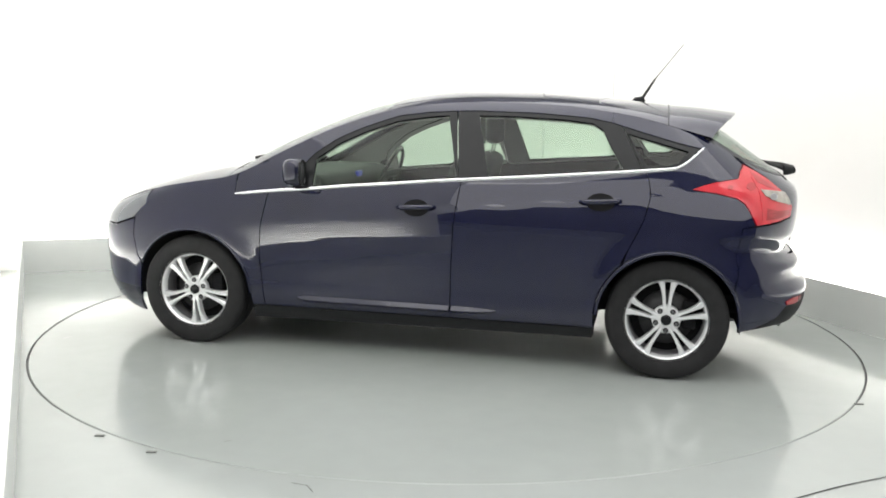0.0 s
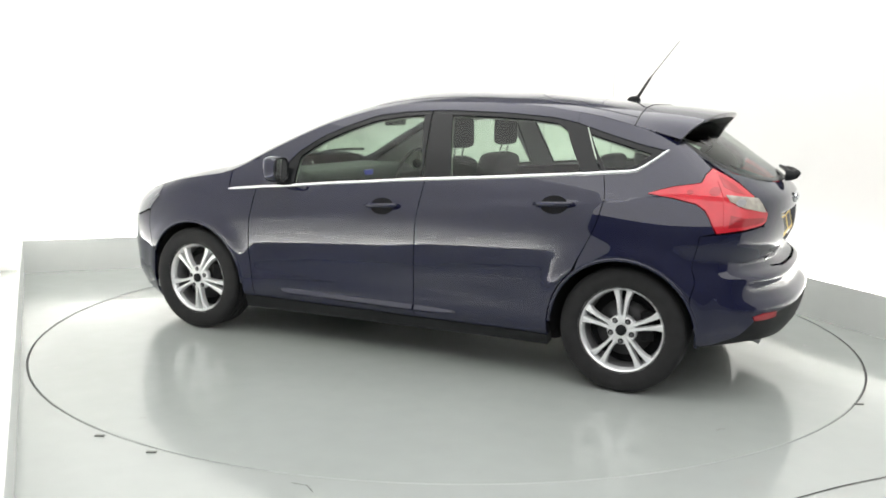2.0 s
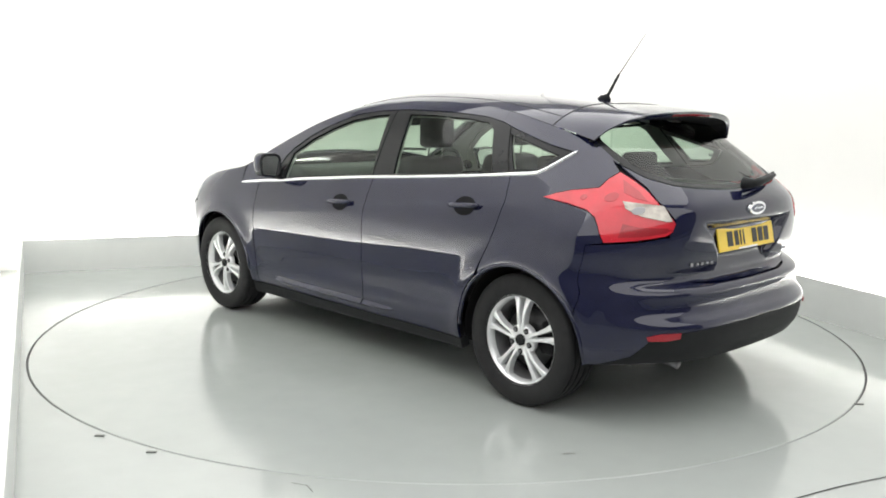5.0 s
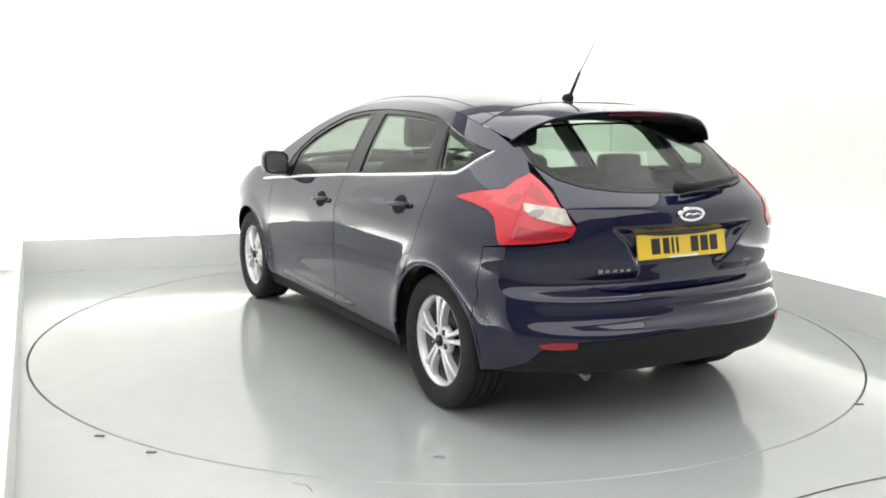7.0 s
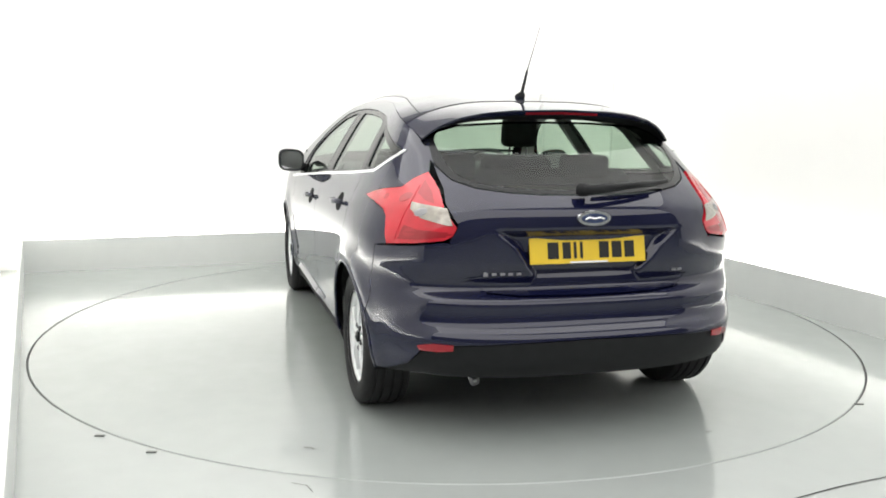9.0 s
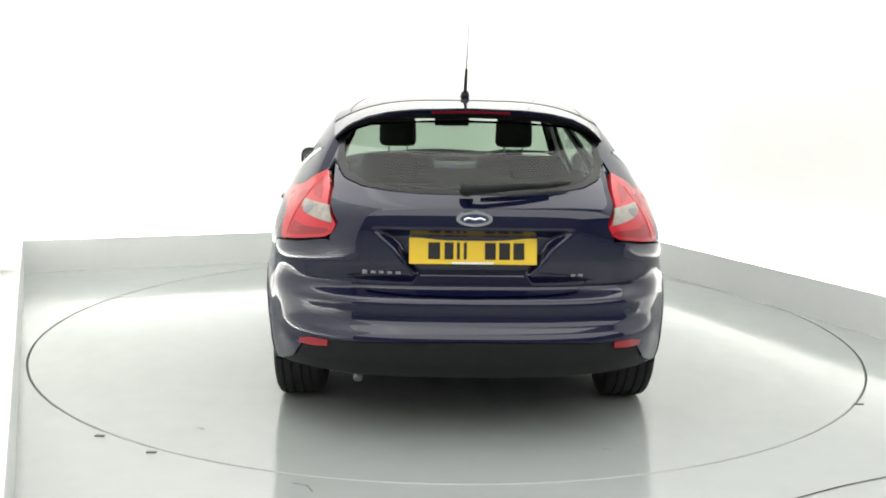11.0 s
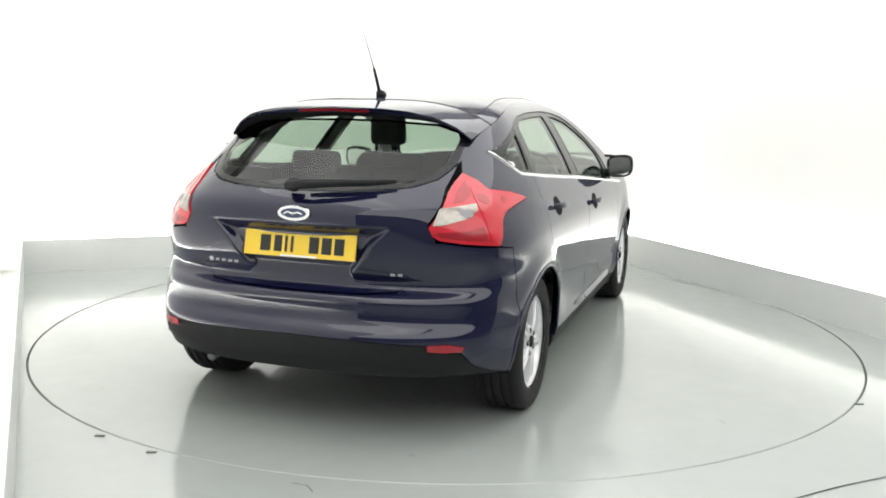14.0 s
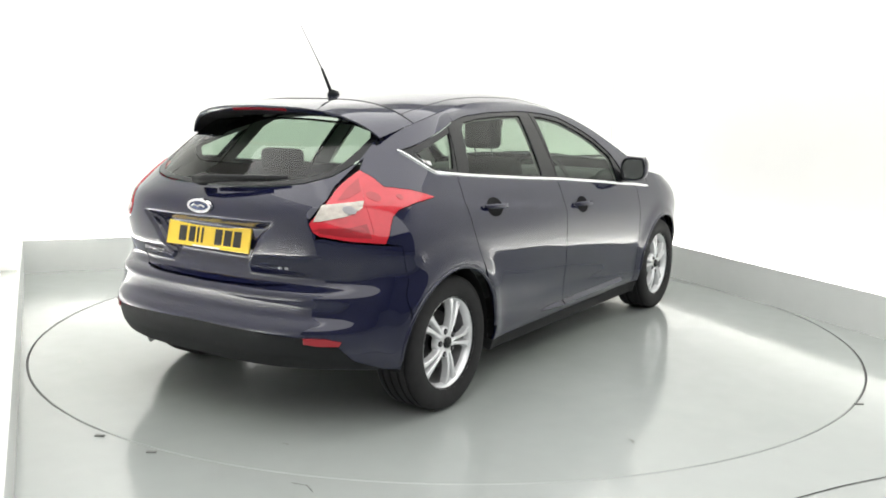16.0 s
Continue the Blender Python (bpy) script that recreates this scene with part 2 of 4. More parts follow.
def crease(x, z):
    # shoulder line under the handles and the bulges over the wheels
    zc = .825 - .10 * x
    d = zc - z
    fade = min(1., max(0., (1.25 - x) / .5)) * min(1., max(0., (x + 1.5) / .3))
    v = .0075 * fade / (1 + np.exp(-min(max(d / .006, -30), 30))) * np.exp(-max(d, 0) / .09)
    for hx in (1.324, -1.324):
        r = np.hypot(x - hx, z - .31)
        v += .016 * np.exp(-((r - .37) / .06) ** 2) * (z < 1.0)
    return v
def body(s, z):
    """Point of the left side at contour place s (x along the flank) and height z."""
    fi = min(max((z - ZS[0]) / .01, 0), len(ZS) - 1.001); i = int(fi); a = fi - i
    def at(j):
        if SIDE_S <= s <= SIDE_F:
            return s, W0[j]
        if s < SIDE_S: u = NS - (SIDE_S - s) / REAR_L * NS
        else: u = NS + (s - SIDE_F) / FRONT_L * NS
        u = min(max(u, 0), 2 * NS - .001); k = int(u); b = u - k
        p = TAB[j, k] * (1 - b) + TAB[j, k + 1] * b
        if k == NS and s > SIDE_F: p = np.array([SIDE_F + 0, W0[j]]) * (1 - b) + TAB[j, k + 1] * b
        return p[0], p[1]
    p, q = at(i), at(i + 1)
    x = p[0] * (1 - a) + q[0] * a; y = p[1] * (1 - a) + q[1] * a
    side = max(0., min(1., (y - .5) / .2))
    return x, y + crease(x, z) * side, z
def s_of(x=None, y=None, z=1.0, rear=True):
    """The contour place whose x (or y) is the one given, on the rear or the front half."""
    lo, hi = (SIDE_S - REAR_L, 0.) if rear else (0., SIDE_F + FRONT_L)
    for _ in range(40):
        m = (lo + hi) / 2; p = body(m, z)
        if x is not None: low = p[0] < x
        else: low = (p[1] < y) if rear else (p[1] > y)
        if low: lo = m
        else: hi = m
    return (lo + hi) / 2


RAIL = np.array(((-1.50, 1.232), (-1.40, 1.266), (-1.28, 1.302), (-1.1, 1.346), (-.8, 1.389), (-.5, 1.405), (-.2, 1.405), (0, 1.393), (.2, 1.360), (.36, 1.316), (.53, 1.254), (.70, 1.172), (.876, 1.080), (1.0, 1.008), (1.1, .970), (1.3, .940), (1.5, .905), (1.7, .858), (1.9, .790), (2.0, .745), (2.10, .68)))
TOP = np.array(((-1.66, 1.360), (-1.5, 1.381), (-1.3, 1.405), (-1.12, 1.427), (-.9, 1.451), (-.68, 1.467), (-.34, 1.476), (-.17, 1.474), (0, 1.463), (.2, 1.430), (.36, 1.387), (.53, 1.330), (.70, 1.262), (.876, 1.184), (1.0, 1.118), (1.1, 1.058), (1.16, 1.022), (1.3, .998), (1.5, .960), (1.7, .908), (1.9, .838), (2.0, .785), (2.11, .69)))

def soft_table(tab, x):
    """A smooth reading of a table."""
    w = (-.06, -.03, 0, .03, .06)
    g = (1, 2, 3, 2, 1)
    return sum(k * np.interp(x + d, tab[:, 0], tab[:, 1]) for k, d in zip(g, w)) / 9

def rail(x):
    return float(soft_table(RAIL, x))

def s_at(p):
    """(kind, value, z) to a place (s, z) on the body: x on the rear half, f on the front half, y on the tail, n on the nose."""
    k, v, z = p
    if k == "x" and v > -0.9 and v < 0.9:
        return (v, z)
    if k == "x":
        return (s_of(x=v, z=z, rear=v < 0), z)
    if k == "y":
        return (s_of(y=v, z=z, rear=True) if v > 0 else SIDE_S - REAR_L, z)
    return (s_of(y=v, z=z, rear=False) if v > 0 else SIDE_F + FRONT_L, z)

def inside(p, poly):
    x, y = p
    c = False
    j = len(poly) - 1
    for i in range(len(poly)):
        xi, yi = poly[i]; xj, yj = poly[j]
        if (yi > y) != (yj > y) and x < (xj - xi) * (y - yi) / (yj - yi) + xi:
            c = not c
        j = i
    return c

def resample(poly, step):
    out = []
    for i, p in enumerate(poly):
        q = poly[(i + 1) % len(poly)]
        n = max(1, int(math.hypot(q[0] - p[0], q[1] - p[1]) / step))
        out += [(p[0] + (q[0] - p[0]) * k / n, p[1] + (q[1] - p[1]) * k / n) for k in range(n)]
    return out

def area(poly):
    return 0.5 * sum(p[0] * q[1] - q[0] * p[1] for p, q in zip(poly, poly[1:] + poly[:1]))

def inset(poly, d):
    if area(poly) < 0:
        poly = poly[::-1]
    out = []
    n = len(poly)
    for i in range(n):
        a, b, c = (Vector(poly[(i + k) % n]) for k in (-1, 0, 1))
        e, f = (b - a), (c - b)
        if e.length < 1e-6 or f.length < 1e-6:
            continue
        e.normalize(); f.normalize()
        n1, n2 = Vector((-e.y, e.x)), Vector((-f.y, f.x))
        m = n1 + n2
        m = m / max(m.length_squared / 2, 0.5) if m.length > 1e-4 else n1
        out.append(tuple(b + m * d))
    return out

def flank(p):
    return Vector(body(*p))

def normal_of(fn, p, h=0.007):
    a = fn((p[0] + h, p[1])) - fn((p[0] - h, p[1]))
    b = fn((p[0], p[1] + h)) - fn((p[0], p[1] - h))
    n = a.cross(b)
    return n.normalized() if n.length > 1e-9 else Vector((0, 0, 1))

def panel(poly, fn=flank, step=0.03, gap=0.0, lift=0.0, depth=0.012, holes=(), mirror=False, both=False, dent=None):
    """A sheet of the surface inside the outline poly, with a rim turned inwards. Returns verts, faces and normals."""
    poly = resample(inset(poly, gap) if gap else poly, step)
    loops = [poly] + [resample(h, step) for h in holes]
    pts, edges = [], []
    for lp in loops:
        o = len(pts)
        pts += lp
        edges += [(o + i, o + (i + 1) % len(lp)) for i in range(len(lp))]
    xs, zs = [p[0] for p in poly], [p[1] for p in poly]
    x = math.floor(min(xs) / step) * step
    nb = len(pts)
    border = np.array(pts)
    while x < max(xs):
        z = math.floor(min(zs) / step) * step
        while z < max(zs):
            if inside((x, z), poly) and not any(inside((x, z), h) for h in loops[1:]) and np.min(np.hypot(border[:, 0] - x, border[:, 1] - z)) > step * 0.45:
                pts.append((x, z))
            z += step
        x += step
    vs, es, fs, *_ = geometry.delaunay_2d_cdt([Vector(p) for p in pts], edges, [], 0, 1e-6)
    keep = []
    for f in fs:
        c = sum((vs[i] for i in f), Vector((0, 0))) / 3
        if inside(c, poly) and not any(inside(c, h) for h in loops[1:]):
            keep.append(f)
    P, N = [], []
    if dent:
        plain = fn
        fn = lambda p: dent(plain(p))
    for v in vs:
        q = fn((v.x, v.y))
        n = normal_of(fn, (v.x, v.y))
        P.append(q); N.append(n)
    out = 1.0
    test = sum((N[f[0]].dot(P[f[0]] - Vector((-0.1, 0, 0.7))) for f in keep))
    if test < 0:
        out = -1.0
    N = [n * out for n in N]
    P = [p + n * lift for p, n in zip(P, N)]
    faces = []
    for f in keep:
        a, b, c = (P[i] for i in f)
        g = (b - a).cross(c - a)
        faces.append(tuple(f) if g.dot(N[f[0]]) > 0 else tuple(f[::-1]))
    if depth:
        count = {}
        for f in faces:
            for i in range(3):
                e = (f[i], f[(i + 1) % 3])
                count[tuple(sorted(e))] = count.get(tuple(sorted(e)), []) + [e]
        for k, el in count.items():
            if len(el) == 1:
                a, b = el[0]
                if both and abs(P[a].y) < 2e-3 and abs(P[b].y) < 2e-3:
                    continue
                o = len(P)
                d = (P[b] - P[a])
                side = d.cross(N[a])
                side = side.normalized() if side.length > 1e-9 else N[a]
                P += [P[a], P[b], P[b] - N[b] * depth, P[a] - N[a] * depth]
                N += [side] * 4
                faces.append((o + 1, o, o + 3, o + 2))
    if mirror:
        P = [Vector((p.x, -p.y, p.z)) for p in P]; N = [Vector((n.x, -n.y, n.z)) for n in N]; faces = [f[::-1] for f in faces]
    if both:
        for i, p in enumerate(P):
            if abs(p.y) < 2e-3 and abs(N[i].y) < 0.5:
                p.y = 0.0
                N[i] = Vector((N[i].x, 0, N[i].z)).normalized()
        o = len(P)
        P = P + [Vector((p.x, -p.y, p.z)) for p in P]; N = N + [Vector((n.x, -n.y, n.z)) for n in N]
        faces = faces + [tuple(i + o for i in f[::-1]) for f in faces]
    return P, faces, N

def sheet(name, data, material, parent, label=""):
    P, faces, N = data
    me = bpy.data.meshes.new(name)
    me.from_pydata([tuple(p) for p in P], [], faces)
    me.materials.append(material)
    for p in me.polygons:
        p.use_smooth = True
    me.normals_split_custom_set_from_vertices([tuple(n) for n in N])
    ob = new(name, me)
    ob.parent = parent
    return tagged(ob, label=label)

def top_point(p):
    """Point of the bonnet, windscreen and roof: x and the share v of the half width."""
    x, v = p
    zr, zt = rail(x), float(soft_table(TOP, x))
    b = body(s_of(x=x, z=zr, rear=x < 0) if abs(x) > 0.9 else x, zr)
    yr = b[1]
    return Vector((x, yr * v, zr + (zt - zr) * (1 - abs(v) ** 3.6)))


# ---- the booth ----
def wall(name, a, b, height, thick, material, label, z0=0.0, category="wall"):
    """A wall from a to b on the ground; its thickness lies to the left of that way."""
    a, b = Vector(a), Vector(b)
    d = (b - a).normalized()
    n = Vector((-d.y, d.x)) * thick
    bm = bmesh.new()
    lo = [bm.verts.new((*p, z0)) for p in (a, b, b + n, a + n)]
    hi = [bm.verts.new((*p, z0 + height)) for p in (a, b, b + n, a + n)]
    bm.faces.new(lo[::-1]); bm.faces.new(hi)
    for i in range(4):
        bm.faces.new((lo[i], lo[(i + 1) % 4], hi[(i + 1) % 4], hi[i]))
    bmesh.ops.recalc_face_normals(bm, faces=bm.faces)
    return thing(name, bm, material, label, category, "structure")

wall("wall_left", W_START, WL, CEIL, 0.12, WHITE, "plain white painted booth wall, brightly lit from above")
wall("wall_back", WL, WB, CEIL, 0.12, WHITE, "plain white painted booth wall above grey skirting")
wall("wall_right", WB, W_STOP, CEIL, 0.12, WHITE, "plain white painted booth wall above grey skirting")

def corner_cove(name, p, corner, q, r, z0, z1, thick=0.05):
    """A rounded upright filling of the corner between the walls p-corner and corner-q."""
    p, c, q = Vector(p), Vector(corner), Vector(q)
    u, v = (p - c).normalized(), (q - c).normalized()
    half = u.angle(v) / 2
    mid = c + (u + v).normalized() * (r / math.sin(half))
    a, b = c + u * (r / math.tan(half)) - mid, c + v * (r / math.tan(half)) - mid
    turn = a.angle_signed(b)
    bm = bmesh.new()
    last = None
    for k in range(19):
        w = Matrix.Rotation(-turn * k / 18, 2) @ a
        cur = [bm.verts.new((*(mid + w * e), z)) for e in (1.0, 1.0 + thick / r * math.sin(math.pi * k / 18)) for z in (z0, z1)]
        if last:
            for i, j in ((0, 1), (3, 2), (1, 3), (2, 0)):
                bm.faces.new((last[i], last[j], cur[j], cur[i]))
        last = cur
    bmesh.ops.remove_doubles(bm, verts=bm.verts, dist=1e-5)
    bmesh.ops.recalc_face_normals(bm, faces=bm.faces)
    return thing(name, bm, WHITE, "smoothly rounded white corner between two booth walls", "wall", "structure", smooth=True)

corner_cove("wall_corner", WL, WB, W_STOP, 0.5, 0.02, CEIL - 0.01)

def skirting(name, a, b):
    a, b = Vector(a), Vector(b)
    d = (b - a).normalized()
    n = Vector((-d.y, d.x))
    return wall(name, a - n * 0.018 + d * 0.02, b - n * 0.018 - d * 0.02, 0.265, 0.017, SKIRT, "low grey painted skirting along the white wall", 0.0, "skirting")

skirting("baseboard_left", LEFT_END, CL)
skirting("baseboard_back", CL, CB)
skirting("baseboard_right", CB, CR)

# booth ceiling out of view, its grey chosen to darken the car roof's reflection
bm = bmesh.new()
for z in (CEIL, CEIL + 0.1):
    bm.faces.new([bm.verts.new((*p, z)) for p in (W_START, WL, WB, W_STOP)])
thing("ceiling", bm, CEILING, "assumed grey booth ceiling over the turntable, out of view", "ceiling", "structure")

# assumed hall out of view round the booth, kept dark for the car's reflections
HALL = 11.0
for nm, a, b in (("wall_south", (HALL, -HALL), (-HALL, -HALL)), ("wall_west", (-HALL, -HALL), (-HALL, HALL)), ("wall_north", (-HALL, HALL), (HALL, HALL)), ("wall_east", (HALL, HALL), (HALL, -HALL))):
    wall(nm, a, b, 5.0, 0.2, OUTER, "assumed dark grey wall beyond the booth, out of view, seen only in reflections")
bm = box(2 * HALL, 2 * HALL, 0.2, 0, 0, 5.1)
thing("ceiling_hall", bm, OUTER, "assumed dark grey hall ceiling, out of view", "ceiling", "structure")

# floor with the round opening of the turntable
RING, GAP = 2.437, 0.009
bm = bmesh.new()
N_RING = 180
rings = []
for k in range(N_RING):
    a = 2 * math.pi * k / N_RING
    c, s = math.cos(a), math.sin(a)
    far = (HALL + 0.3) / max(abs(c), abs(s))
    rings.append([bm.verts.new((r * c, r * s, z)) for r, z in ((RING + GAP, -0.05), (RING + GAP, 0.0), (RING + 0.4, 0.0), (5.0, 0.0), (far, 0.0))])
for k in range(N_RING):
    p, q = rings[k], rings[(k + 1) % N_RING]
    for i in range(4):
        bm.faces.new((p[i], p[i + 1], q[i + 1], q[i]))
bmesh.ops.recalc_face_normals(bm, faces=bm.faces)
floor = thing("floor", bm, FLOOR, "glossy pale grey epoxy floor with soft reflections", "floor", "structure")
# dark ring set high in the open gap, standing in for the gap's shade
part("seam_bed", lathe([(RING - 0.06, -0.007), (RING + GAP - 0.0005, -0.007)], 120, "Z"), SEAL, floor)

def strip(points, width, z=0.002):
    b = bmesh.new()
    pts = [Vector((*p, 0)) for p in points]
    prev = None
    for i, p in enumerate(pts):
        d = (pts[min(i + 1, len(pts) - 1)] - pts[max(i - 1, 0)]).normalized()
        n = Vector((-d.y, d.x, 0)) * width / 2
        cur = [b.verts.new(p + n + Vector((0, 0, z))), b.verts.new(p - n + Vector((0, 0, z)))]
        if prev:
            b.faces.new((prev[0], prev[1], cur[1], cur[0]))
        prev = cur
    bmesh.ops.recalc_face_normals(b, faces=b.faces)
    return b

part("floor_joint", strip(spline([(1.15, -2.585), (1.291, -2.50), (1.50, -2.39), (1.697, -2.305), (1.95, -2.20)]), 0.007), SEAL, floor, "thin dark joint in the floor")
part("floor_joint", strip([(-0.56, -2.455), (-0.50, -2.475), (-0.47, -2.53)], 0.004), SEAL, floor, "thin dark joint in the floor")
for bx, by in ((-1.436, -2.024), (-1.166, -2.189), (1.983, -1.449)):
    part("floor_bolt", box(0.040, 0.016, 0.006, bx, by, 0.003, 0.002), SMUDGE, floor, "small dark bolt head beside the turntable")

# turntable
turntable = tagged(new("turntable"), "round flush grey epoxy turntable turning under the car", "turntable")
part("disc", lathe([(0.0, 0.0), (1.2, 0.0), (RING - 0.004, 0.0), (RING, -0.004), (RING, -0.05)], N_RING, "Z"), DISC, turntable)
rnd = random.Random(4)
for px, py, ln, wd in ((2.05, 0.95, 0.05, 0.012), (-1.25, -1.75, 0.045, 0.012), (1.35, 1.85, 0.03, 0.010), (-1.9, 1.1, 0.05, 0.012), (0.4, 2.2, 0.03, 0.01), (-2.1, -0.6, 0.03, 0.01)):
    a = rnd.uniform(0, 3)
    part("scuff_mark", strip([(px, py), (px + ln * 0.5 * math.cos(a), py + ln * 0.5 * math.sin(a)), (px + ln * math.cos(a + 0.4), py + ln * math.sin(a + 0.4))], wd, 0.002), SMUDGE, turntable, "small dark scuff on the turntable")


# ---- the car ----
car = tagged(new("car"), "dark navy five-door hatchback standing on the turntable", "car")

CHROME_LINE = ((1.05, .878), (.79, .905), (.66, .915), (.384, .943), (.2, .958), (0, .975), (-.215, .993), (-.5, 1.013), (-.72, 1.030), (-1.064, 1.057), (-1.18, 1.068), (-1.315, 1.080), (-1.356, 1.093), (-1.41, 1.131), (-1.468, 1.183))
BX, BZ = [p[0] for p in CHROME_LINE][::-1], [p[1] for p in CHROME_LINE][::-1]
DLO_TOP = ((.61, 1.115), (.49, 1.200), (.345, 1.264), (.17, 1.325), (0, 1.347), (-.17, 1.357), (-.3, 1.359), (-.6, 1.352), (-.87, 1.333), (-1.0, 1.308), (-1.08, 1.283), (-1.24, 1.238), (-1.35, 1.207), (-1.445, 1.186))
DX, DZ = [p[0] for p in DLO_TOP][::-1], [p[1] for p in DLO_TOP][::-1]

def belt(x):
    return float(np.interp(x, BX, BZ))

def dlo(x):
    return float(np.interp(x, DX, DZ))

def along(fn, x0, x1, step=0.05):
    n = max(1, int(abs(x1 - x0) / step))
    return [("x", x0 + (x1 - x0) * k / n, fn(x0 + (x1 - x0) * k / n)) for k in range(n + 1)]

def arch(hx, a0, a1, r=0.362, n=16):
    return [("x", hx + r * math.cos(radians(a0 + (a1 - a0) * k / n)), 0.31 + r * math.sin(radians(a0 + (a1 - a0) * k / n))) for k in range(n + 1)]

def outline(pts):
    return [s_at(p) for p in pts]

def X(*pairs):
    return [("x", x, z) for x, z in pairs]

def Y(*pairs):
    return [("y", y, z) for y, z in pairs]

G = 0.0025
LAMP = X((-1.415, .985), (-1.47, 1.006), (-1.53, 1.022), (-1.638, 1.038), (-1.650, 1.075), (-1.668, 1.104), (-1.73, 1.072), (-1.79, 1.036), (-1.872, .970)) + Y((.556, .896), (.575, .860), (.605, .843), (.708, .826)) + X((-1.736, .812), (-1.715, .85), (-1.70, .882), (-1.675, .918), (-1.635, .944), (-1.54, .966))
FRONT_DOOR = along(belt, -.235, .85) + X((.895, .70), (.905, .54), (.885, .25), (-.19, .25), (-.195, .5), (-.205, .75))
REAR_DOOR = along(belt, -1.19, -.235) + X((-.205, .75), (-.195, .5), (-.19, .25), (-.955, .25)) + arch(-1.324, 3, 48, 0.372, 8) + X((-1.12, .68), (-1.185, .82), (-1.215, .95))
QUARTER = X((-1.19, belt(-1.19)), (-1.215, .95), (-1.185, .82), (-1.12, .68)) + arch(-1.324, 50, 152) + X((-1.660, .56), (-1.668, .80)) + [LAMP[i] for i in (13, 14, 15, 16, 17, 18, 0, 1, 2, 3, 4, 5)] + X((-1.60, 1.163)) + along(rail, -1.495, -1.0) + along(dlo, -1.0, -1.445) + X((-1.468, 1.183), (-1.41, 1.131), (-1.356, 1.093), (-1.315, 1.08))
RAIL_SIDE = along(rail, -1.0, 1.04) + X((1.05, .878), (.9, .893), (.72, .908), (.66, 1.06)) + along(dlo, .61, -1.0)
FENDER = X((.85, belt(.85)), (1.05, .878)) + along(rail, 1.05, 1.60) + X((1.62, .80), (1.70, .72), (1.715, .60), (1.69, .50)) + arch(1.324, 24, 178) + X((.955, .25), (.885, .25), (.905, .54), (.895, .70))
HEADLAMP_OUT = X((1.62, .80), (1.61, .875), (1.75, .835), (1.92, .775), (2.02, .72), (2.03, .66), (1.86, .665), (1.71, .715))
BUMPER_F = X((1.658, .45), (1.69, .50), (1.715, .60), (1.705, .71), (1.86, .66), (1.99, .655)) + [("n", .4, .66), ("n", 0, .665), ("n", 0, .17), ("n", .5, .17)] + X((1.80, .15), (1.70, .14), (1.68, .25))
BUMPER_R = arch(-1.324, 154, 186, 0.362, 5) + X((-1.684, .275), (-1.75, .285), (-1.86, .33)) + Y((.70, .40), (.60, .432), (.3, .446), (0, .45), (0, .612), (.30, .616), (.432, .627), (.457, .646), (.505, .712), (.584, .834), (.612, .836), (.708, .818)) + X((-1.736, .806), (-1.669, .80), (-1.661, .56))
VALANCE = X((-1.690, .270), (-1.75, .281), (-1.86, .326)) + Y((.70, .396), (.60, .428), (.3, .442), (0, .446), (0, .280), (.3, .281), (.5, .286), (.68, .290))
TAILGATE = X((-1.515, 1.222), (-1.60, 1.165), (-1.68, 1.112), (-1.79, 1.044), (-1.855, .990)) + Y((.553, .91), (.560, .885), (.587, .842), (.51, .712), (.46, .65), (.437, .632), (.3, .622), (0, .618), (0, 1.022), (.2, 1.024), (.34, 1.032), (.46, 1.047), (.54, 1.076), (.578, 1.125), (.600, 1.195))
GLASS_R = Y((0, 1.027), (.2, 1.029), (.34, 1.037), (.457, 1.052), (.536, 1.080), (.572, 1.128), (.594, 1.195), (.590, 1.235), (.545, 1.275), (.45, 1.30), (.2, 1.315), (0, 1.318))

def plate_recess(p):
    """Pushes the tailgate in where the number plate sits."""
    if p.z > 0.92 or p.z < 0.62:
        return p
    y, z = abs(p.y), p.z
    half = float(np.interp(z, (.70, .737, .82, .895), (.25, .283, .34, .425)))
    d = min((half - y) * 0.85, .897 - z, (z - .655) * 0.6)
    k = max(0.0, min(1.0, d / 0.045))
    return p + Vector((0.042 * k * k * (3 - 2 * k), 0, 0))

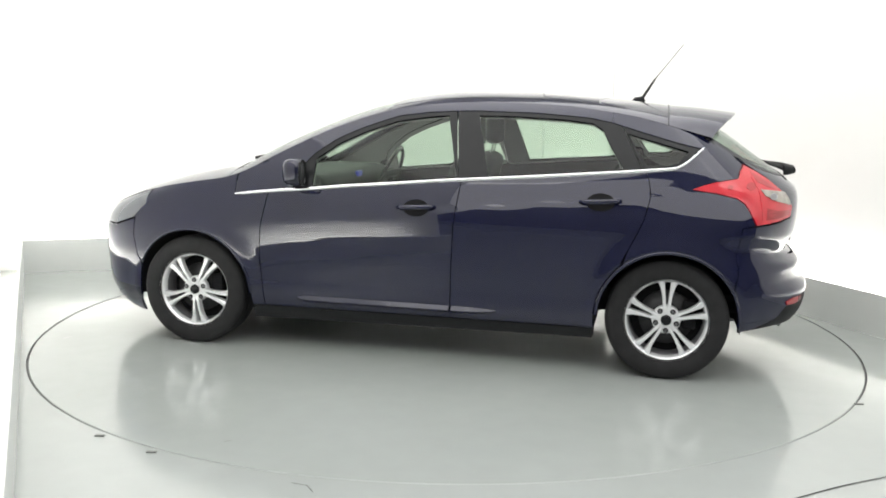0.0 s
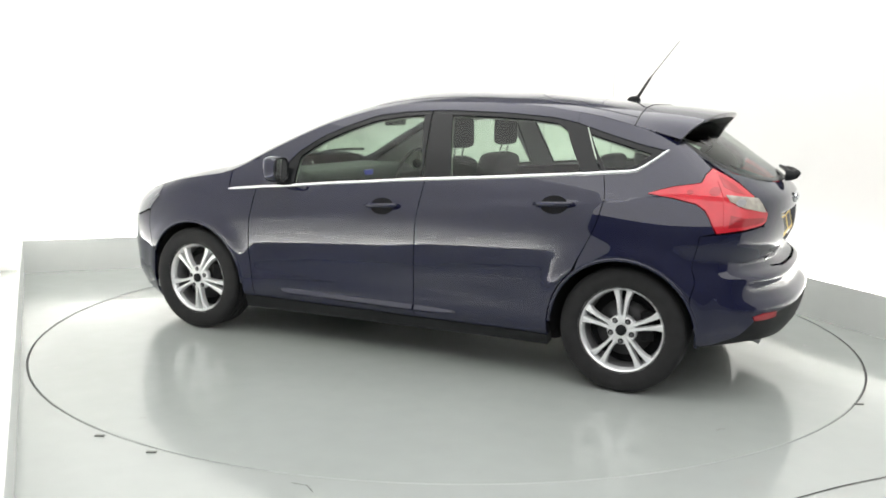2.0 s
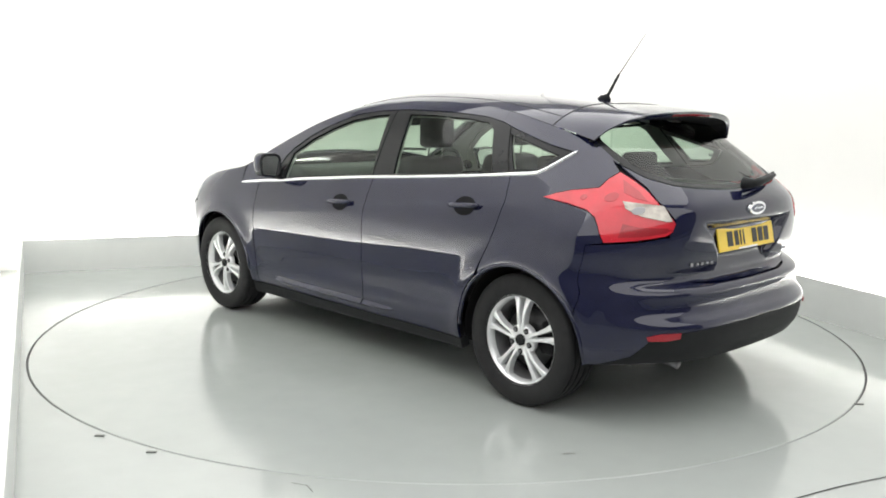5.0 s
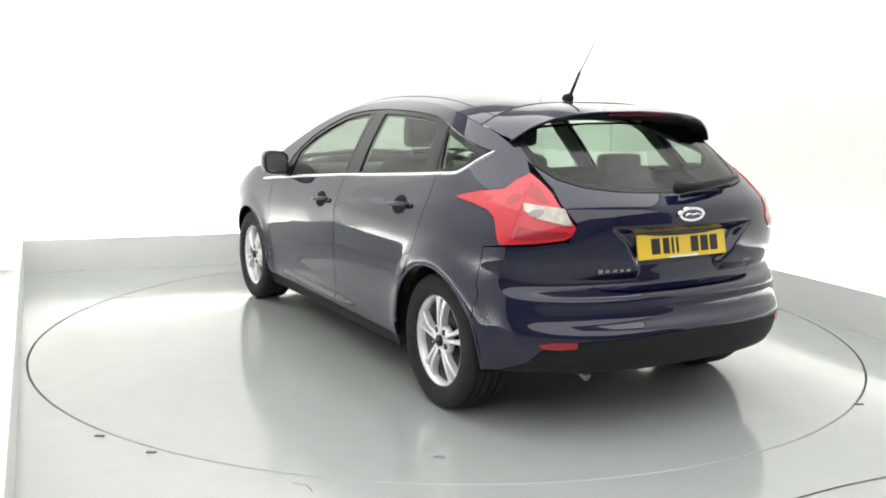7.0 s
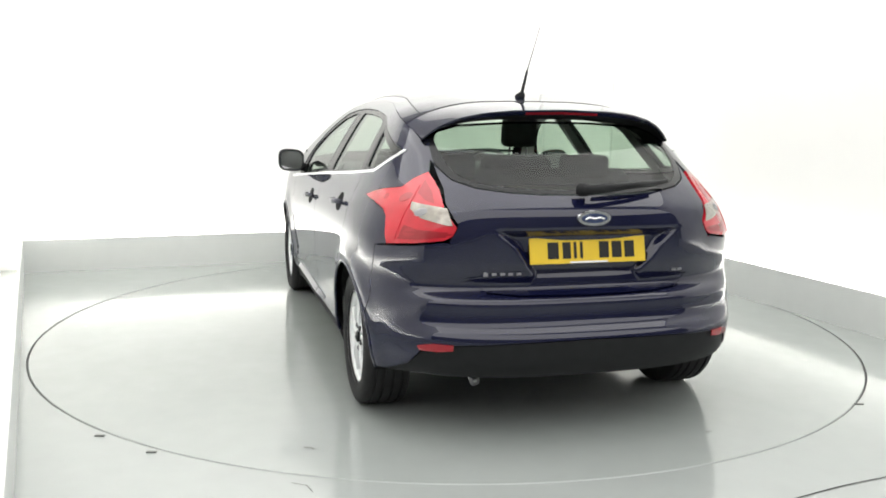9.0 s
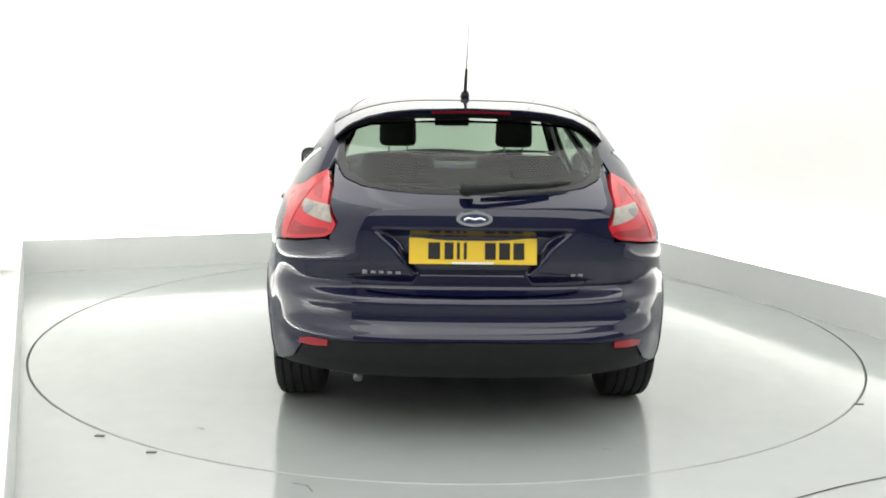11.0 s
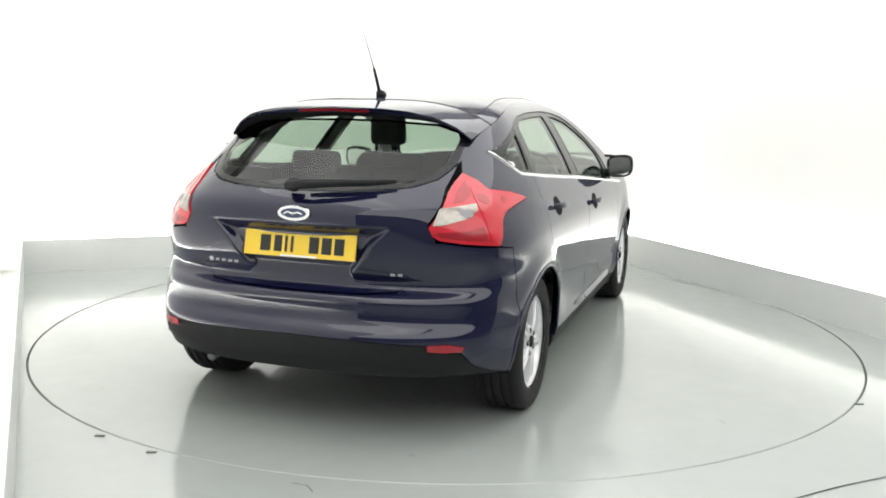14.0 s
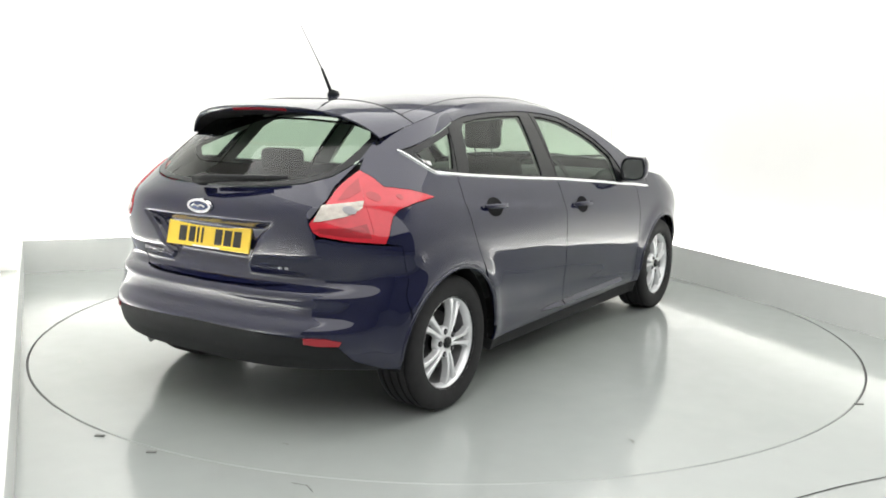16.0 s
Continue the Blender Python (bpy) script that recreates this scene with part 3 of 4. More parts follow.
for mir in (False, True):
    sg = -1 if mir else 1
    sheet("fender", panel(outline(FENDER), gap=G, mirror=mir), PAINT, car, "navy front wing with a rounded wheel arch")
    sheet("roof_rail", panel(outline(RAIL_SIDE), gap=0.0005, step=0.025, mirror=mir), PAINT, car)
    sheet("quarter_panel", panel(outline(QUARTER), gap=G * 0.8, step=0.025, mirror=mir), PAINT, car, "navy rear quarter panel round the wheel arch")
    lamp_ob = sheet("tail_lamp", panel(outline(LAMP), gap=0.002, step=0.02, lift=0.004, depth=0.03, mirror=mir), REDLENS, car, "red wraparound tail lamp with a clear reversing lens")
    sheet("reversing_lens", panel(outline(Y((.585, .968)) + X((-1.80, .978), (-1.752, .984), (-1.775, .955), (-1.834, .925)) + Y((.60, .905), (.572, .903))), step=0.015, lift=0.0075, depth=0.004, mirror=mir), CLEARLENS, lamp_ob, "clear silvery reversing lens")
    for lx, lz, lr in ((-1.705, 1.000, .024), (-1.815, .868, .022), (-1.60, .995, .014)):
        spot = [s_at(("x", lx + lr * math.cos(a), lz + 0.8 * lr * math.sin(a))) for a in np.linspace(0, 2 * math.pi, 16, endpoint=False)]
        sheet("bulb_well", panel(spot, step=0.01, lift=0.0052, depth=0.002, mirror=mir), REDMID, lamp_ob)
    spot = [s_at(("x", -1.818 + .020 * math.cos(a), .948 + .016 * math.sin(a))) for a in np.linspace(0, 2 * math.pi, 16, endpoint=False)]
    sheet("bulb_well", panel(spot, step=0.01, lift=0.009, depth=0.002, mirror=mir), BARREL, lamp_ob)
    sheet("lamp_divider", panel(outline(X((-1.705, 1.045), (-1.713, 1.045), (-1.762, .935), (-1.772, .832), (-1.760, .832), (-1.750, .935))), step=0.015, lift=0.0065, depth=0.003, mirror=mir), REDLENS, lamp_ob)
    sheet("lamp_pocket", panel(outline(X((-1.785, .895), (-1.84, .880)) + Y((.59, .878), (.60, .858), (.70, .843)) + X((-1.782, .838))), step=0.015, lift=0.0052, depth=0.002, mirror=mir), REDDEEP, lamp_ob)
    sheet("lamp_pocket", panel(outline(X((-1.735, 1.02), (-1.79, .995), (-1.83, .985), (-1.775, 1.028), (-1.70, 1.072))), step=0.015, lift=0.0052, depth=0.002, mirror=mir), REDMID, lamp_ob)
    sheet("lamp_rib", panel(outline(Y((.575, .872)) + X((-1.80, .872), (-1.80, .866)) + Y((.58, .866))), step=0.02, lift=0.006, depth=0.003, mirror=mir), REDDEEP, lamp_ob)
    sheet("headlamp", panel(outline(HEADLAMP_OUT), gap=0.003, lift=0.002, mirror=mir), HEADLAMP, car, "clear swept-back headlamp")
    # doors
    fd = sheet("front_door", panel(outline(FRONT_DOOR), gap=G, mirror=mir), PAINT, car, "navy front door with chrome waist strip")
    rd = sheet("rear_door", panel(outline(REAR_DOOR), gap=G, mirror=mir), PAINT, car, "navy rear door with chrome waist strip")
    # side windows in gloss black frames
    cell_f = X((.715, .915), (.66, 1.06)) + along(dlo, .61, -.155) + X((-.215, .998)) + along(belt, -.215, .70)[1:]
    cell_r = X((-.221, .998)) + along(dlo, -.161, -1.055) + X((-1.172, 1.071)) + along(belt, -1.172, -.221)[1:-1]
    cell_q = X((-1.178, 1.072)) + along(dlo, -1.062, -1.445) + X((-1.462, 1.183), (-1.41, 1.134), (-1.356, 1.097), (-1.315, 1.084))
    pane_f = X((.60, .938), (.60, 1.085), (.48, 1.172), (.345, 1.236), (.17, 1.298), (0, 1.324), (-.115, 1.333), (-.205, 1.012))
    pane_r = X((-.375, 1.024), (-.285, 1.336), (-.5, 1.334), (-.75, 1.322), (-.90, 1.305), (-.955, 1.272), (-1.075, 1.077))
    pane_q = X((-1.190, 1.096), (-1.082, 1.256), (-1.24, 1.214), (-1.395, 1.170), (-1.34, 1.113), (-1.30, 1.101))
    for nm, cell, pane, owner in (("front", cell_f, pane_f, fd), ("rear", cell_r, pane_r, rd), ("quarter", cell_q, pane_q, car)):
        fr = sheet("window_frame", panel(outline(cell), gap=0.001, step=0.022, lift=-0.004, depth=0.014, holes=[outline(pane)], mirror=mir), GLOSSBLACK, owner, "gloss black window surround")
        sheet("window_glass", panel(outline(pane), step=0.03, lift=-0.010, depth=0, mirror=mir), GLASS, owner, "clear lightly green window glass")
        sheet("pillar_trim", panel(outline(cell), gap=0.002, step=0.04, lift=-0.030, depth=0, holes=[outline(pane)], mirror=mir), LINING, owner)
    sheet("roof_side_trim", panel(outline(RAIL_SIDE), gap=0.004, step=0.05, lift=-0.024, depth=0, mirror=mir), LINING, car)
    sheet("rear_pillar_trim", panel(outline(X((-1.18, 1.075)) + along(belt, -1.20, -1.40) + X((-1.468, 1.18)) + along(rail, -1.45, -1.47)[:1] + X((-1.60, 1.14), (-1.64, 1.06), (-1.50, 1.0), (-1.25, 1.0))), gap=0.002, step=0.05, lift=-0.03, depth=0, mirror=mir), LINING, car)
    if mir:
        for xa, xb in ((-1.372, -1.352), (-1.346, -1.322)):
            k = lambda x: 1.128 + (x + 1.36) * -0.20
            sheet("window_sticker", panel(outline(X((xa, k(xa)), (xb, k(xb)), (xb, k(xb) + 0.018), (xa, k(xa) + 0.018))), step=0.01, lift=-0.007, depth=0, mirror=mir), WHITE, car, "small white sticker on the rear side glass")
    # handles: a flat dark patch for the recess's shade and a body-colour bar
    for owner, hx, hz in ((fd, 0.0, .842), (rd, -.968, .908)):
        cup = [s_at(("x", hx + 0.072 * math.cos(a), hz + 0.045 * math.sin(a))) for a in np.linspace(0, 2 * math.pi, 20, endpoint=False)]
        sheet("handle_cup_shade", panel(cup, step=0.02, lift=0.0012, depth=0.001, mirror=mir), UNDER, owner, "flat dark patch for the shade in the handle recess")
        pts = [Vector(body(s_at(("x", hx + d, hz + 0.006 - 0.05 * d))[0], hz + 0.006 - 0.05 * d)) for d in np.linspace(0.105, -0.105, 9)]
        prof = (0.008, 0.026, 0.034, 0.037, 0.038, 0.037, 0.034, 0.026, 0.008)
        part("door_handle", tube([(p.x, sg * (p.y + o), p.z) for p, o in zip(pts, prof)], [0.009, 0.012, 0.013, 0.013, 0.013, 0.013, 0.013, 0.012, 0.009], 10, 0.7), PAINT, owner, "body-coloured pull handle", True)
    # chrome waist strip
    line = spline([(x, z) for x, z in CHROME_LINE], 4)
    bm = bmesh.new()
    last = None
    for x, z in line:
        s = s_at(("x", x, z))[0]
        p, n = Vector(body(s, z)), normal_of(flank, (s, z))
        n = n if n.y > 0 else -n
        w = 0.0085 if -1.46 < x < 1.04 else 0.004
        ring = [p + n * o + Vector((0, 0, h)) for o, h in ((-0.004, -w), (0.004, -w), (0.007, 0), (0.004, w), (-0.004, w))]
        ring = [bm.verts.new((q.x, sg * q.y, q.z)) for q in ring]
        if last:
            for k in range(4):
                bm.faces.new((last[k], last[k + 1], ring[k + 1], ring[k]))
        last = ring
    bmesh.ops.recalc_face_normals(bm, faces=bm.faces)
    part("waist_strip", bm, CHROME, car, "thin chrome strip under the side windows", True)
    # tapered strip added low on the doors, tilted to make the crease's highlight
    for owner, xa, xb in ((fd, -0.185, 0.689), (rd, -0.44, -0.199)):
        b = bmesh.new()
        last = None
        for k in range(25):
            x = xa + (xb - xa) * k / 24
            k2 = max(0.02, min(1.0, (0.69 - x) / 0.05, (x + 0.44) / 0.16)) ** 0.5
            cur = []
            for dz, dy in ((0.014, -0.004), (0.0115, 0.002), (-0.010, 0.0215), (-0.0135, 0.021), (-0.03, -0.004)):
                z = 0.308 + 0.004 * x + dz * k2
                cur.append(b.verts.new((x, sg * (body(x, z)[1] + dy * k2), z)))
            if last:
                for j in range(4):
                    b.faces.new((last[j], last[j + 1], cur[j + 1], cur[j]))
            last = cur
        bmesh.ops.recalc_face_normals(b, faces=b.faces)
        part("crease_highlight_strip", b, PAINT, owner)
    # arch lips, sill, liners
    for hx, a0, a1 in ((1.324, 24, 178), (-1.324, 3, 186)):
        pts = []
        for k in range(25):
            a = radians(a0 + (a1 - a0) * k / 24)
            x, z = hx + 0.360 * math.cos(a), 0.31 + 0.360 * math.sin(a)
            b = body(s_at(("x", x, z))[0], z)
            pts.append((b[0], sg * (b[1] - 0.002), z))
        part("arch_lip", tube(pts, 0.009, 8), PAINT, car, "", True)
        b = bmesh.new()
        prev = None
        for k in range(21):
            a = radians(-8 + 196 * k / 20)
            cur = [b.verts.new((hx + 0.368 * math.cos(a), sg * y, 0.31 + 0.368 * math.sin(a))) for y in (0.48, 0.845)]
            cur.append(b.verts.new((hx, sg * 0.48, 0.31)))
            if prev:
                b.faces.new((prev[0], prev[1], cur[1], cur[0]))
                b.faces.new((prev[0], cur[0], cur[2]))
            prev = cur
        part("wheel_liner", b, UNDER, car, "", True)
    # navy sill drawn matte black: the shade low on the flank is in its colour
    sheet("sill", panel(outline(X((.95, .244), (.955, .17), (-.95, .19), (-.955, .244))), gap=0.001, lift=-0.004, depth=0.05, mirror=mir), PLASTIC, car, "sill below the doors, its shade put into a matte black colour")
    sheet("inner_body", panel(outline(along(belt, -1.19, 1.0) + X((1.05, .86), (1.5, .85), (1.66, .70), (1.68, .50)) + arch(1.324, 22, 182, 0.375) + X((.93, .20), (-.93, .20)) + arch(-1.324, -10, 156, 0.375) + X((-1.67, .55), (-1.68, .8), (-1.6, .92), (-1.4, .96))), step=0.06, lift=-0.035, depth=0, mirror=mir), UNDER, car)
    # mirror
    b = bmesh.new()
    bmesh.ops.create_uvsphere(b, u_segments=24, v_segments=14, radius=1)
    for v in b.verts:
        x, y, z = v.co
        q = [math.copysign(abs(c) ** 0.62, c) for c in (x, y, z)]
        v.co = (q[0] * 0.075 - max(0, q[0]) * 0.01 * abs(q[1]), q[1] * 0.086, q[2] * 0.074 + q[1] * 0.006)
        if v.co.x < -0.035:
            v.co.x = -0.035
        v.co = Vector((0.665 + v.co.x - 0.02 * q[1], sg * (0.938 + v.co.y), 1.012 + v.co.z))
    bmesh.ops.recalc_face_normals(b, faces=b.faces)
    house = part("door_mirror", b, PAINT, fd, "navy door mirror housing with a black rim", True)
    b = bmesh.new()
    loop = []
    for k in range(28):
        a = 2 * math.pi * k / 28
        c, s = math.cos(a), math.sin(a)
        loop.append((math.copysign(abs(c) ** 0.6, c) * 0.074, math.copysign(abs(s) ** 0.6, s) * 0.061))
    b.faces.new([b.verts.new((0.6255 - 0.02 * (y / 0.098), sg * (0.938 + y), 1.012 + z + 0.06 * y)) for y, z in loop])
    bmesh.ops.recalc_face_normals(b, faces=b.faces)
    part("mirror_glass", b, CHROME, house, "silvered mirror glass")
    ring = [(0.627 - 0.02 * (y / 0.098), sg * (0.938 + y * 1.06), 1.012 + z * 1.07 + 0.06 * y) for y, z in loop]
    part("mirror_rim", tube(ring + ring[:2], 0.008, 6), GLOSSBLACK, house, "black mirror rim", True)
    part("mirror_foot", tube([(0.69, sg * 0.80, 0.955), (0.685, sg * 0.86, 0.962), (0.675, sg * 0.91, 0.975)], [0.035, 0.026, 0.03], 10, 1.0), GLOSSBLACK, house, "", True)
    # rear reflectors
    sheet("bumper_reflector", panel(outline(Y((.585, .410), (.585, .434), (.66, .434), (.712, .420), (.705, .402), (.64, .402))), step=0.02, lift=0.006, depth=0.006, mirror=mir), REDDEEP, car, "red bumper reflector")

# bumpers, tailgate, rear glass
sheet("front_bumper", panel(outline(BUMPER_F), gap=G, step=0.035, both=True), PAINT, car, "navy front bumper")
sheet("rear_bumper", panel(outline(BUMPER_R), gap=0.0008, step=0.013, both=True), PAINT, car, "navy rear bumper with a loading ledge")
sheet("rear_valance", panel(outline(VALANCE), gap=0.0, step=0.03, lift=-0.006, depth=0.03, both=True), PLASTIC, car, "black plastic lower bumper")
tailgate = sheet("tailgate", panel(outline(TAILGATE), gap=0.0, step=0.0095, both=True, dent=plate_recess), PAINT, car, "navy tailgate with a recessed number plate")
sheet("rear_window", panel(outline(GLASS_R), step=0.03, lift=-0.002, depth=0, both=True), REARGLASS, tailgate, "lightly tinted rear window")
gl_out = outline(GLASS_R)
inner = outline(Y((0, 1.043), (.2, 1.045), (.33, 1.053), (.44, 1.068), (.505, 1.094), (.535, 1.135), (.548, 1.195), (.548, 1.235), (.53, 1.262), (.44, 1.29), (.2, 1.306), (0, 1.308)))
frit = gl_out + inner[::-1]
sheet("glass_border", panel(frit, step=0.02, lift=0.0, depth=0, both=True), GLOSSBLACK, tailgate, "black printed border of the rear window")
sheet("tail_backing", panel(outline(X((-1.58, 1.10)) + Y((.55, .62), (.5, .40), (0, .40), (0, 1.0), (.4, 1.02))), step=0.06, lift=-0.065, depth=0, both=True), UNDER, car)

# roof, windscreen, bonnet
def rect(x0, x1, v0, v1):
    return [(x0, v0), (x1, v0), (x1, v1), (x0, v1)]

sheet("roof", panel(rect(-1.285, 0.235, -1, 1), top_point, step=0.05, depth=0.01), PAINT, car, "navy roof panel")
sheet("windscreen", panel(rect(0.24, 1.10, -0.9, 0.9), top_point, step=0.05, lift=-0.003, depth=0), GLASS, car, "raked windscreen")
for v0, v1 in ((-1, -0.9), (0.9, 1)):
    sheet("windscreen_pillar", panel(rect(0.24, 1.10, v0, v1), top_point, step=0.05, depth=0.02), PAINT, car)
sheet("bonnet", panel(rect(1.105, 2.10, -1, 1), top_point, step=0.05, depth=0.012), PAINT, car, "navy bonnet")
sheet("headlining", panel(rect(-1.25, 0.22, -0.97, 0.97), top_point, step=0.08, lift=-0.03, depth=0), LINING, car)
for v in (-0.88, 0.88):
    part("roof_seam", tube([top_point((-1.28 + 0.0755 * k, v)) for k in range(21)], 0.0020, 6), SEAL, car, "thin black roof seam", True)
part("tailgate_seam", tube([top_point((-1.287, -1 + 0.05 * k)) for k in range(41)], 0.0030, 6), SEAL, car, "dark joint between roof and spoiler", True)
for y0 in (0.30, -0.32):
    part("front_wiper", tube([(1.19, y0, 1.045), (1.17, y0 - 0.2, 1.056), (1.16, y0 - 0.5, 1.048)], 0.011, 6), PLASTIC, car)

# spoiler
bm = bmesh.new()
cols = []
NY = 41
SP_Y, SP_Z = (0, .23, .35, .45, .53, .575, .60), (1.372, 1.366, 1.354, 1.332, 1.297, 1.262, 1.238)
for k in range(NY):
    y = -0.60 + 1.20 * k / (NY - 1)
    ay = abs(y)
    xe = -1.655 + 0.145 * (ay / 0.6) ** 3
    ze = float(np.interp(ay, SP_Y, SP_Z))
    st = top_point((-1.288, y / 0.60))
    col = []
    for j in range(7):
        t = j / 6
        col.append((st.x + (xe - st.x) * t, st.y + (y - st.y) * t, st.z + (ze - st.z) * t + 0.005 * math.sin(math.pi * t) * (1 - (ay / 0.6) ** 4)))
    th = 0.024 * (1 - 0.6 * (ay / 0.6) ** 3)
    col += [(xe + 0.002, y, ze - 0.008), (xe + 0.016, y, ze - th), (xe + 0.10, y * 0.99, ze - th - 0.012), (xe + 0.20, y * 0.985, ze - th - 0.02)]
    cols.append([bm.verts.new(c) for c in col])
for p, q in zip(cols, cols[1:]):
    for j in range(8):
        bm.faces.new((p[j], p[j + 1], q[j + 1], q[j]))
low = bmesh.new()
rows = [[low.verts.new(v.co) for v in c[8:]] for c in cols]
for p, q in zip(rows, rows[1:]):
    for j in range(len(p) - 1):
        low.faces.new((p[j], p[j + 1], q[j + 1], q[j]))
for c in cols:
    for v in c[9:]:
        bm.verts.remove(v)
bmesh.ops.recalc_face_normals(bm, faces=bm.faces)
for e in bm.edges:
    if len(e.link_faces) == 2 and e.calc_face_angle() > 0.6:
        e.smooth = False
spoiler = part("spoiler", bm, PAINT, tailgate, "navy roof-edge spoiler over the rear window", True)
part("spoiler_underside", low, UNDER, spoiler, "black underside of the spoiler")
bm = bmesh.new()
last = None
for k in range(13):
    y = -0.17 + 0.34 * k / 12
    ze = float(np.interp(abs(y), SP_Y, SP_Z)); xe = -1.655 + 0.145 * (abs(y) / 0.6) ** 3
    cur = [bm.verts.new((xe + o, y, ze + h)) for o, h in ((0.0065, -0.0108), (0.0038, -0.011), (0.0126, -0.021), (0.017, -0.0212))]
    if last:
        for j in range(3):
            bm.faces.new((last[j], last[j + 1], cur[j + 1], cur[j]))
    last = cur
bmesh.ops.recalc_face_normals(bm, faces=bm.faces)
part("brake_lamp", bm, REDDEEP, spoiler, "thin red high-level brake lamp")

# number plate, badges
bm = box(0.008, 0.520, 0.108, 0, 0, 0, 0.003)
bmesh.ops.rotate(bm, verts=bm.verts, matrix=Euler((0, radians(12), 0)).to_matrix())
bmesh.ops.translate(bm, vec=(-1.966, 0, 0.799), verts=bm.verts)
plate = part("number_plate", bm, YELLOW, tailgate, "yellow rear number plate with black characters")
tilt = Euler((0, radians(12), 0)).to_matrix()
for cy, wd in ((0.158, 0.048), (0.098, 0.036), (0.060, 0.012), (0.032, 0.012), (-0.070, 0.044), (-0.128, 0.044), (-0.186, 0.044)):
    bm = box(0.003, wd, 0.068, -0.0045, cy, 0)
    bmesh.ops.rotate(bm, verts=bm.verts, matrix=tilt)
    bmesh.ops.translate(bm, vec=(-1.966, 0, 0.799), verts=bm.verts)
    part("character_bar", bm, INK, plate)
bm = box(0.003, 0.17, 0.008, -0.0045, 0.0, -0.049)
bmesh.ops.rotate(bm, verts=bm.verts, matrix=tilt)
bmesh.ops.translate(bm, vec=(-1.967, 0, 0.799), verts=bm.verts)
part("dealer_strip", bm, WHITE, plate)

def oval(a, b, depth, x, z, n=36, rim=0.0):
    bm = bmesh.new()
    front = [bm.verts.new((x - depth, a * math.cos(2 * math.pi * k / n), z + b * math.sin(2 * math.pi * k / n))) for k in range(n)]
    back = [bm.verts.new((x, a * 1.04 * math.cos(2 * math.pi * k / n), z + b * 1.06 * math.sin(2 * math.pi * k / n))) for k in range(n)]
    bm.faces.new(front)
    for k in range(n):
        bm.faces.new((front[k], front[(k + 1) % n], back[(k + 1) % n], back[k]))
    bmesh.ops.recalc_face_normals(bm, faces=bm.faces)
    return bm

badge = part("badge", oval(0.073, 0.031, 0.010, -2.006, 0.937), CHROME, tailgate, "oval chrome badge with a blue field")
part("badge_field", oval(0.056, 0.019, 0.002, -2.0165, 0.937), BLUE, badge)
part("badge_stroke", tube([(-2.019, 0.042, 0.933), (-2.0195, 0.025, 0.942), (-2.0195, 0.0, 0.935), (-2.0195, -0.022, 0.941), (-2.019, -0.042, 0.934)], 0.004, 6), CHROME, badge)
for k in range(5):
    y0 = 0.440 - 0.034 * k
    p = body(s_of(y=y0, z=0.708), 0.708)
    part("model_badge", box(0.005, 0.020, 0.011 if k else 0.018, p[0] - 0.002, y0, 0.708, 0.002), BARREL, tailgate, "small chrome lettering bar")
for k in range(2):
    y0 = -0.415 - 0.03 * k
    p = body(s_of(y=-y0, z=0.700), 0.700)
    part("trim_badge", box(0.006, 0.020, 0.010, p[0] - 0.002, y0, 0.700, 0.002), BARREL, tailgate, "small chrome lettering bar")

# rear wiper
hub = part("rear_wiper", lathe([(0.0, -0.055), (0.018, -0.05), (0.026, -0.03), (0.030, 0.0)], 20), PLASTIC, tailgate, "black rear wiper resting on the glass", True)
hub.location = (-1.950, 0.03, 1.048)
hub.rotation_euler = (0, 0, radians(-90))
arm = part("wiper_arm", tube([(-1.995, 0.04, 1.048), (-2.00, -0.04, 1.056), (-1.965, -0.20, 1.066), (-1.925, -0.32, 1.070)], [0.020, 0.020, 0.014, 0.010], 8), PLASTIC, tailgate, "black wiper arm", True)
part("wiper_blade", tube([(-1.955, -0.03, 1.050), (-1.945, -0.15, 1.058), (-1.915, -0.30, 1.066), (-1.880, -0.40, 1.074)], [0.010, 0.013, 0.013, 0.008], 8), PLASTIC, tailgate, "", True)

# aerial
aer = part("aerial", tube([(-1.075, 0, 1.418), (-1.10, 0, 1.428), (-1.135, 0, 1.437), (-1.152, 0, 1.424)], [0.010, 0.022, 0.020, 0.010], 10), PLASTIC, car, "black roof aerial with a thin whip", True)
part("aerial_rod", tube([(-1.135, 0, 1.440), (-1.205, 0, 1.555)], [0.009, 0.0065], 8), PLASTIC, aer, "", True)
part("aerial_whip", tube([(-1.205, 0, 1.555), (-1.357, 0, 1.755)], [0.0030, 0.0016], 6), PLASTIC, aer, "", True)

# underbody and exhaust
part("floor_pan", box(2.7, 1.36, 0.10, 0.40, 0, 0.222, 0.03), UNDER, car)
part("rear_floor", box(0.50, 1.0, 0.10, -1.62, 0, 0.34, 0.03), UNDER, car)
part("exhaust_pipe", tube([(-1.30, 0.42, 0.24), (-1.80, 0.45, 0.262), (-1.90, 0.47, 0.262), (-1.93, 0.47, 0.252)], 0.020, 12), DISCMETAL, car, "steel exhaust tip", True)
part("silencer", box(0.22, 0.60, 0.12, -1.72, 0.05, 0.315, 0.05, 3), UNDER, car)

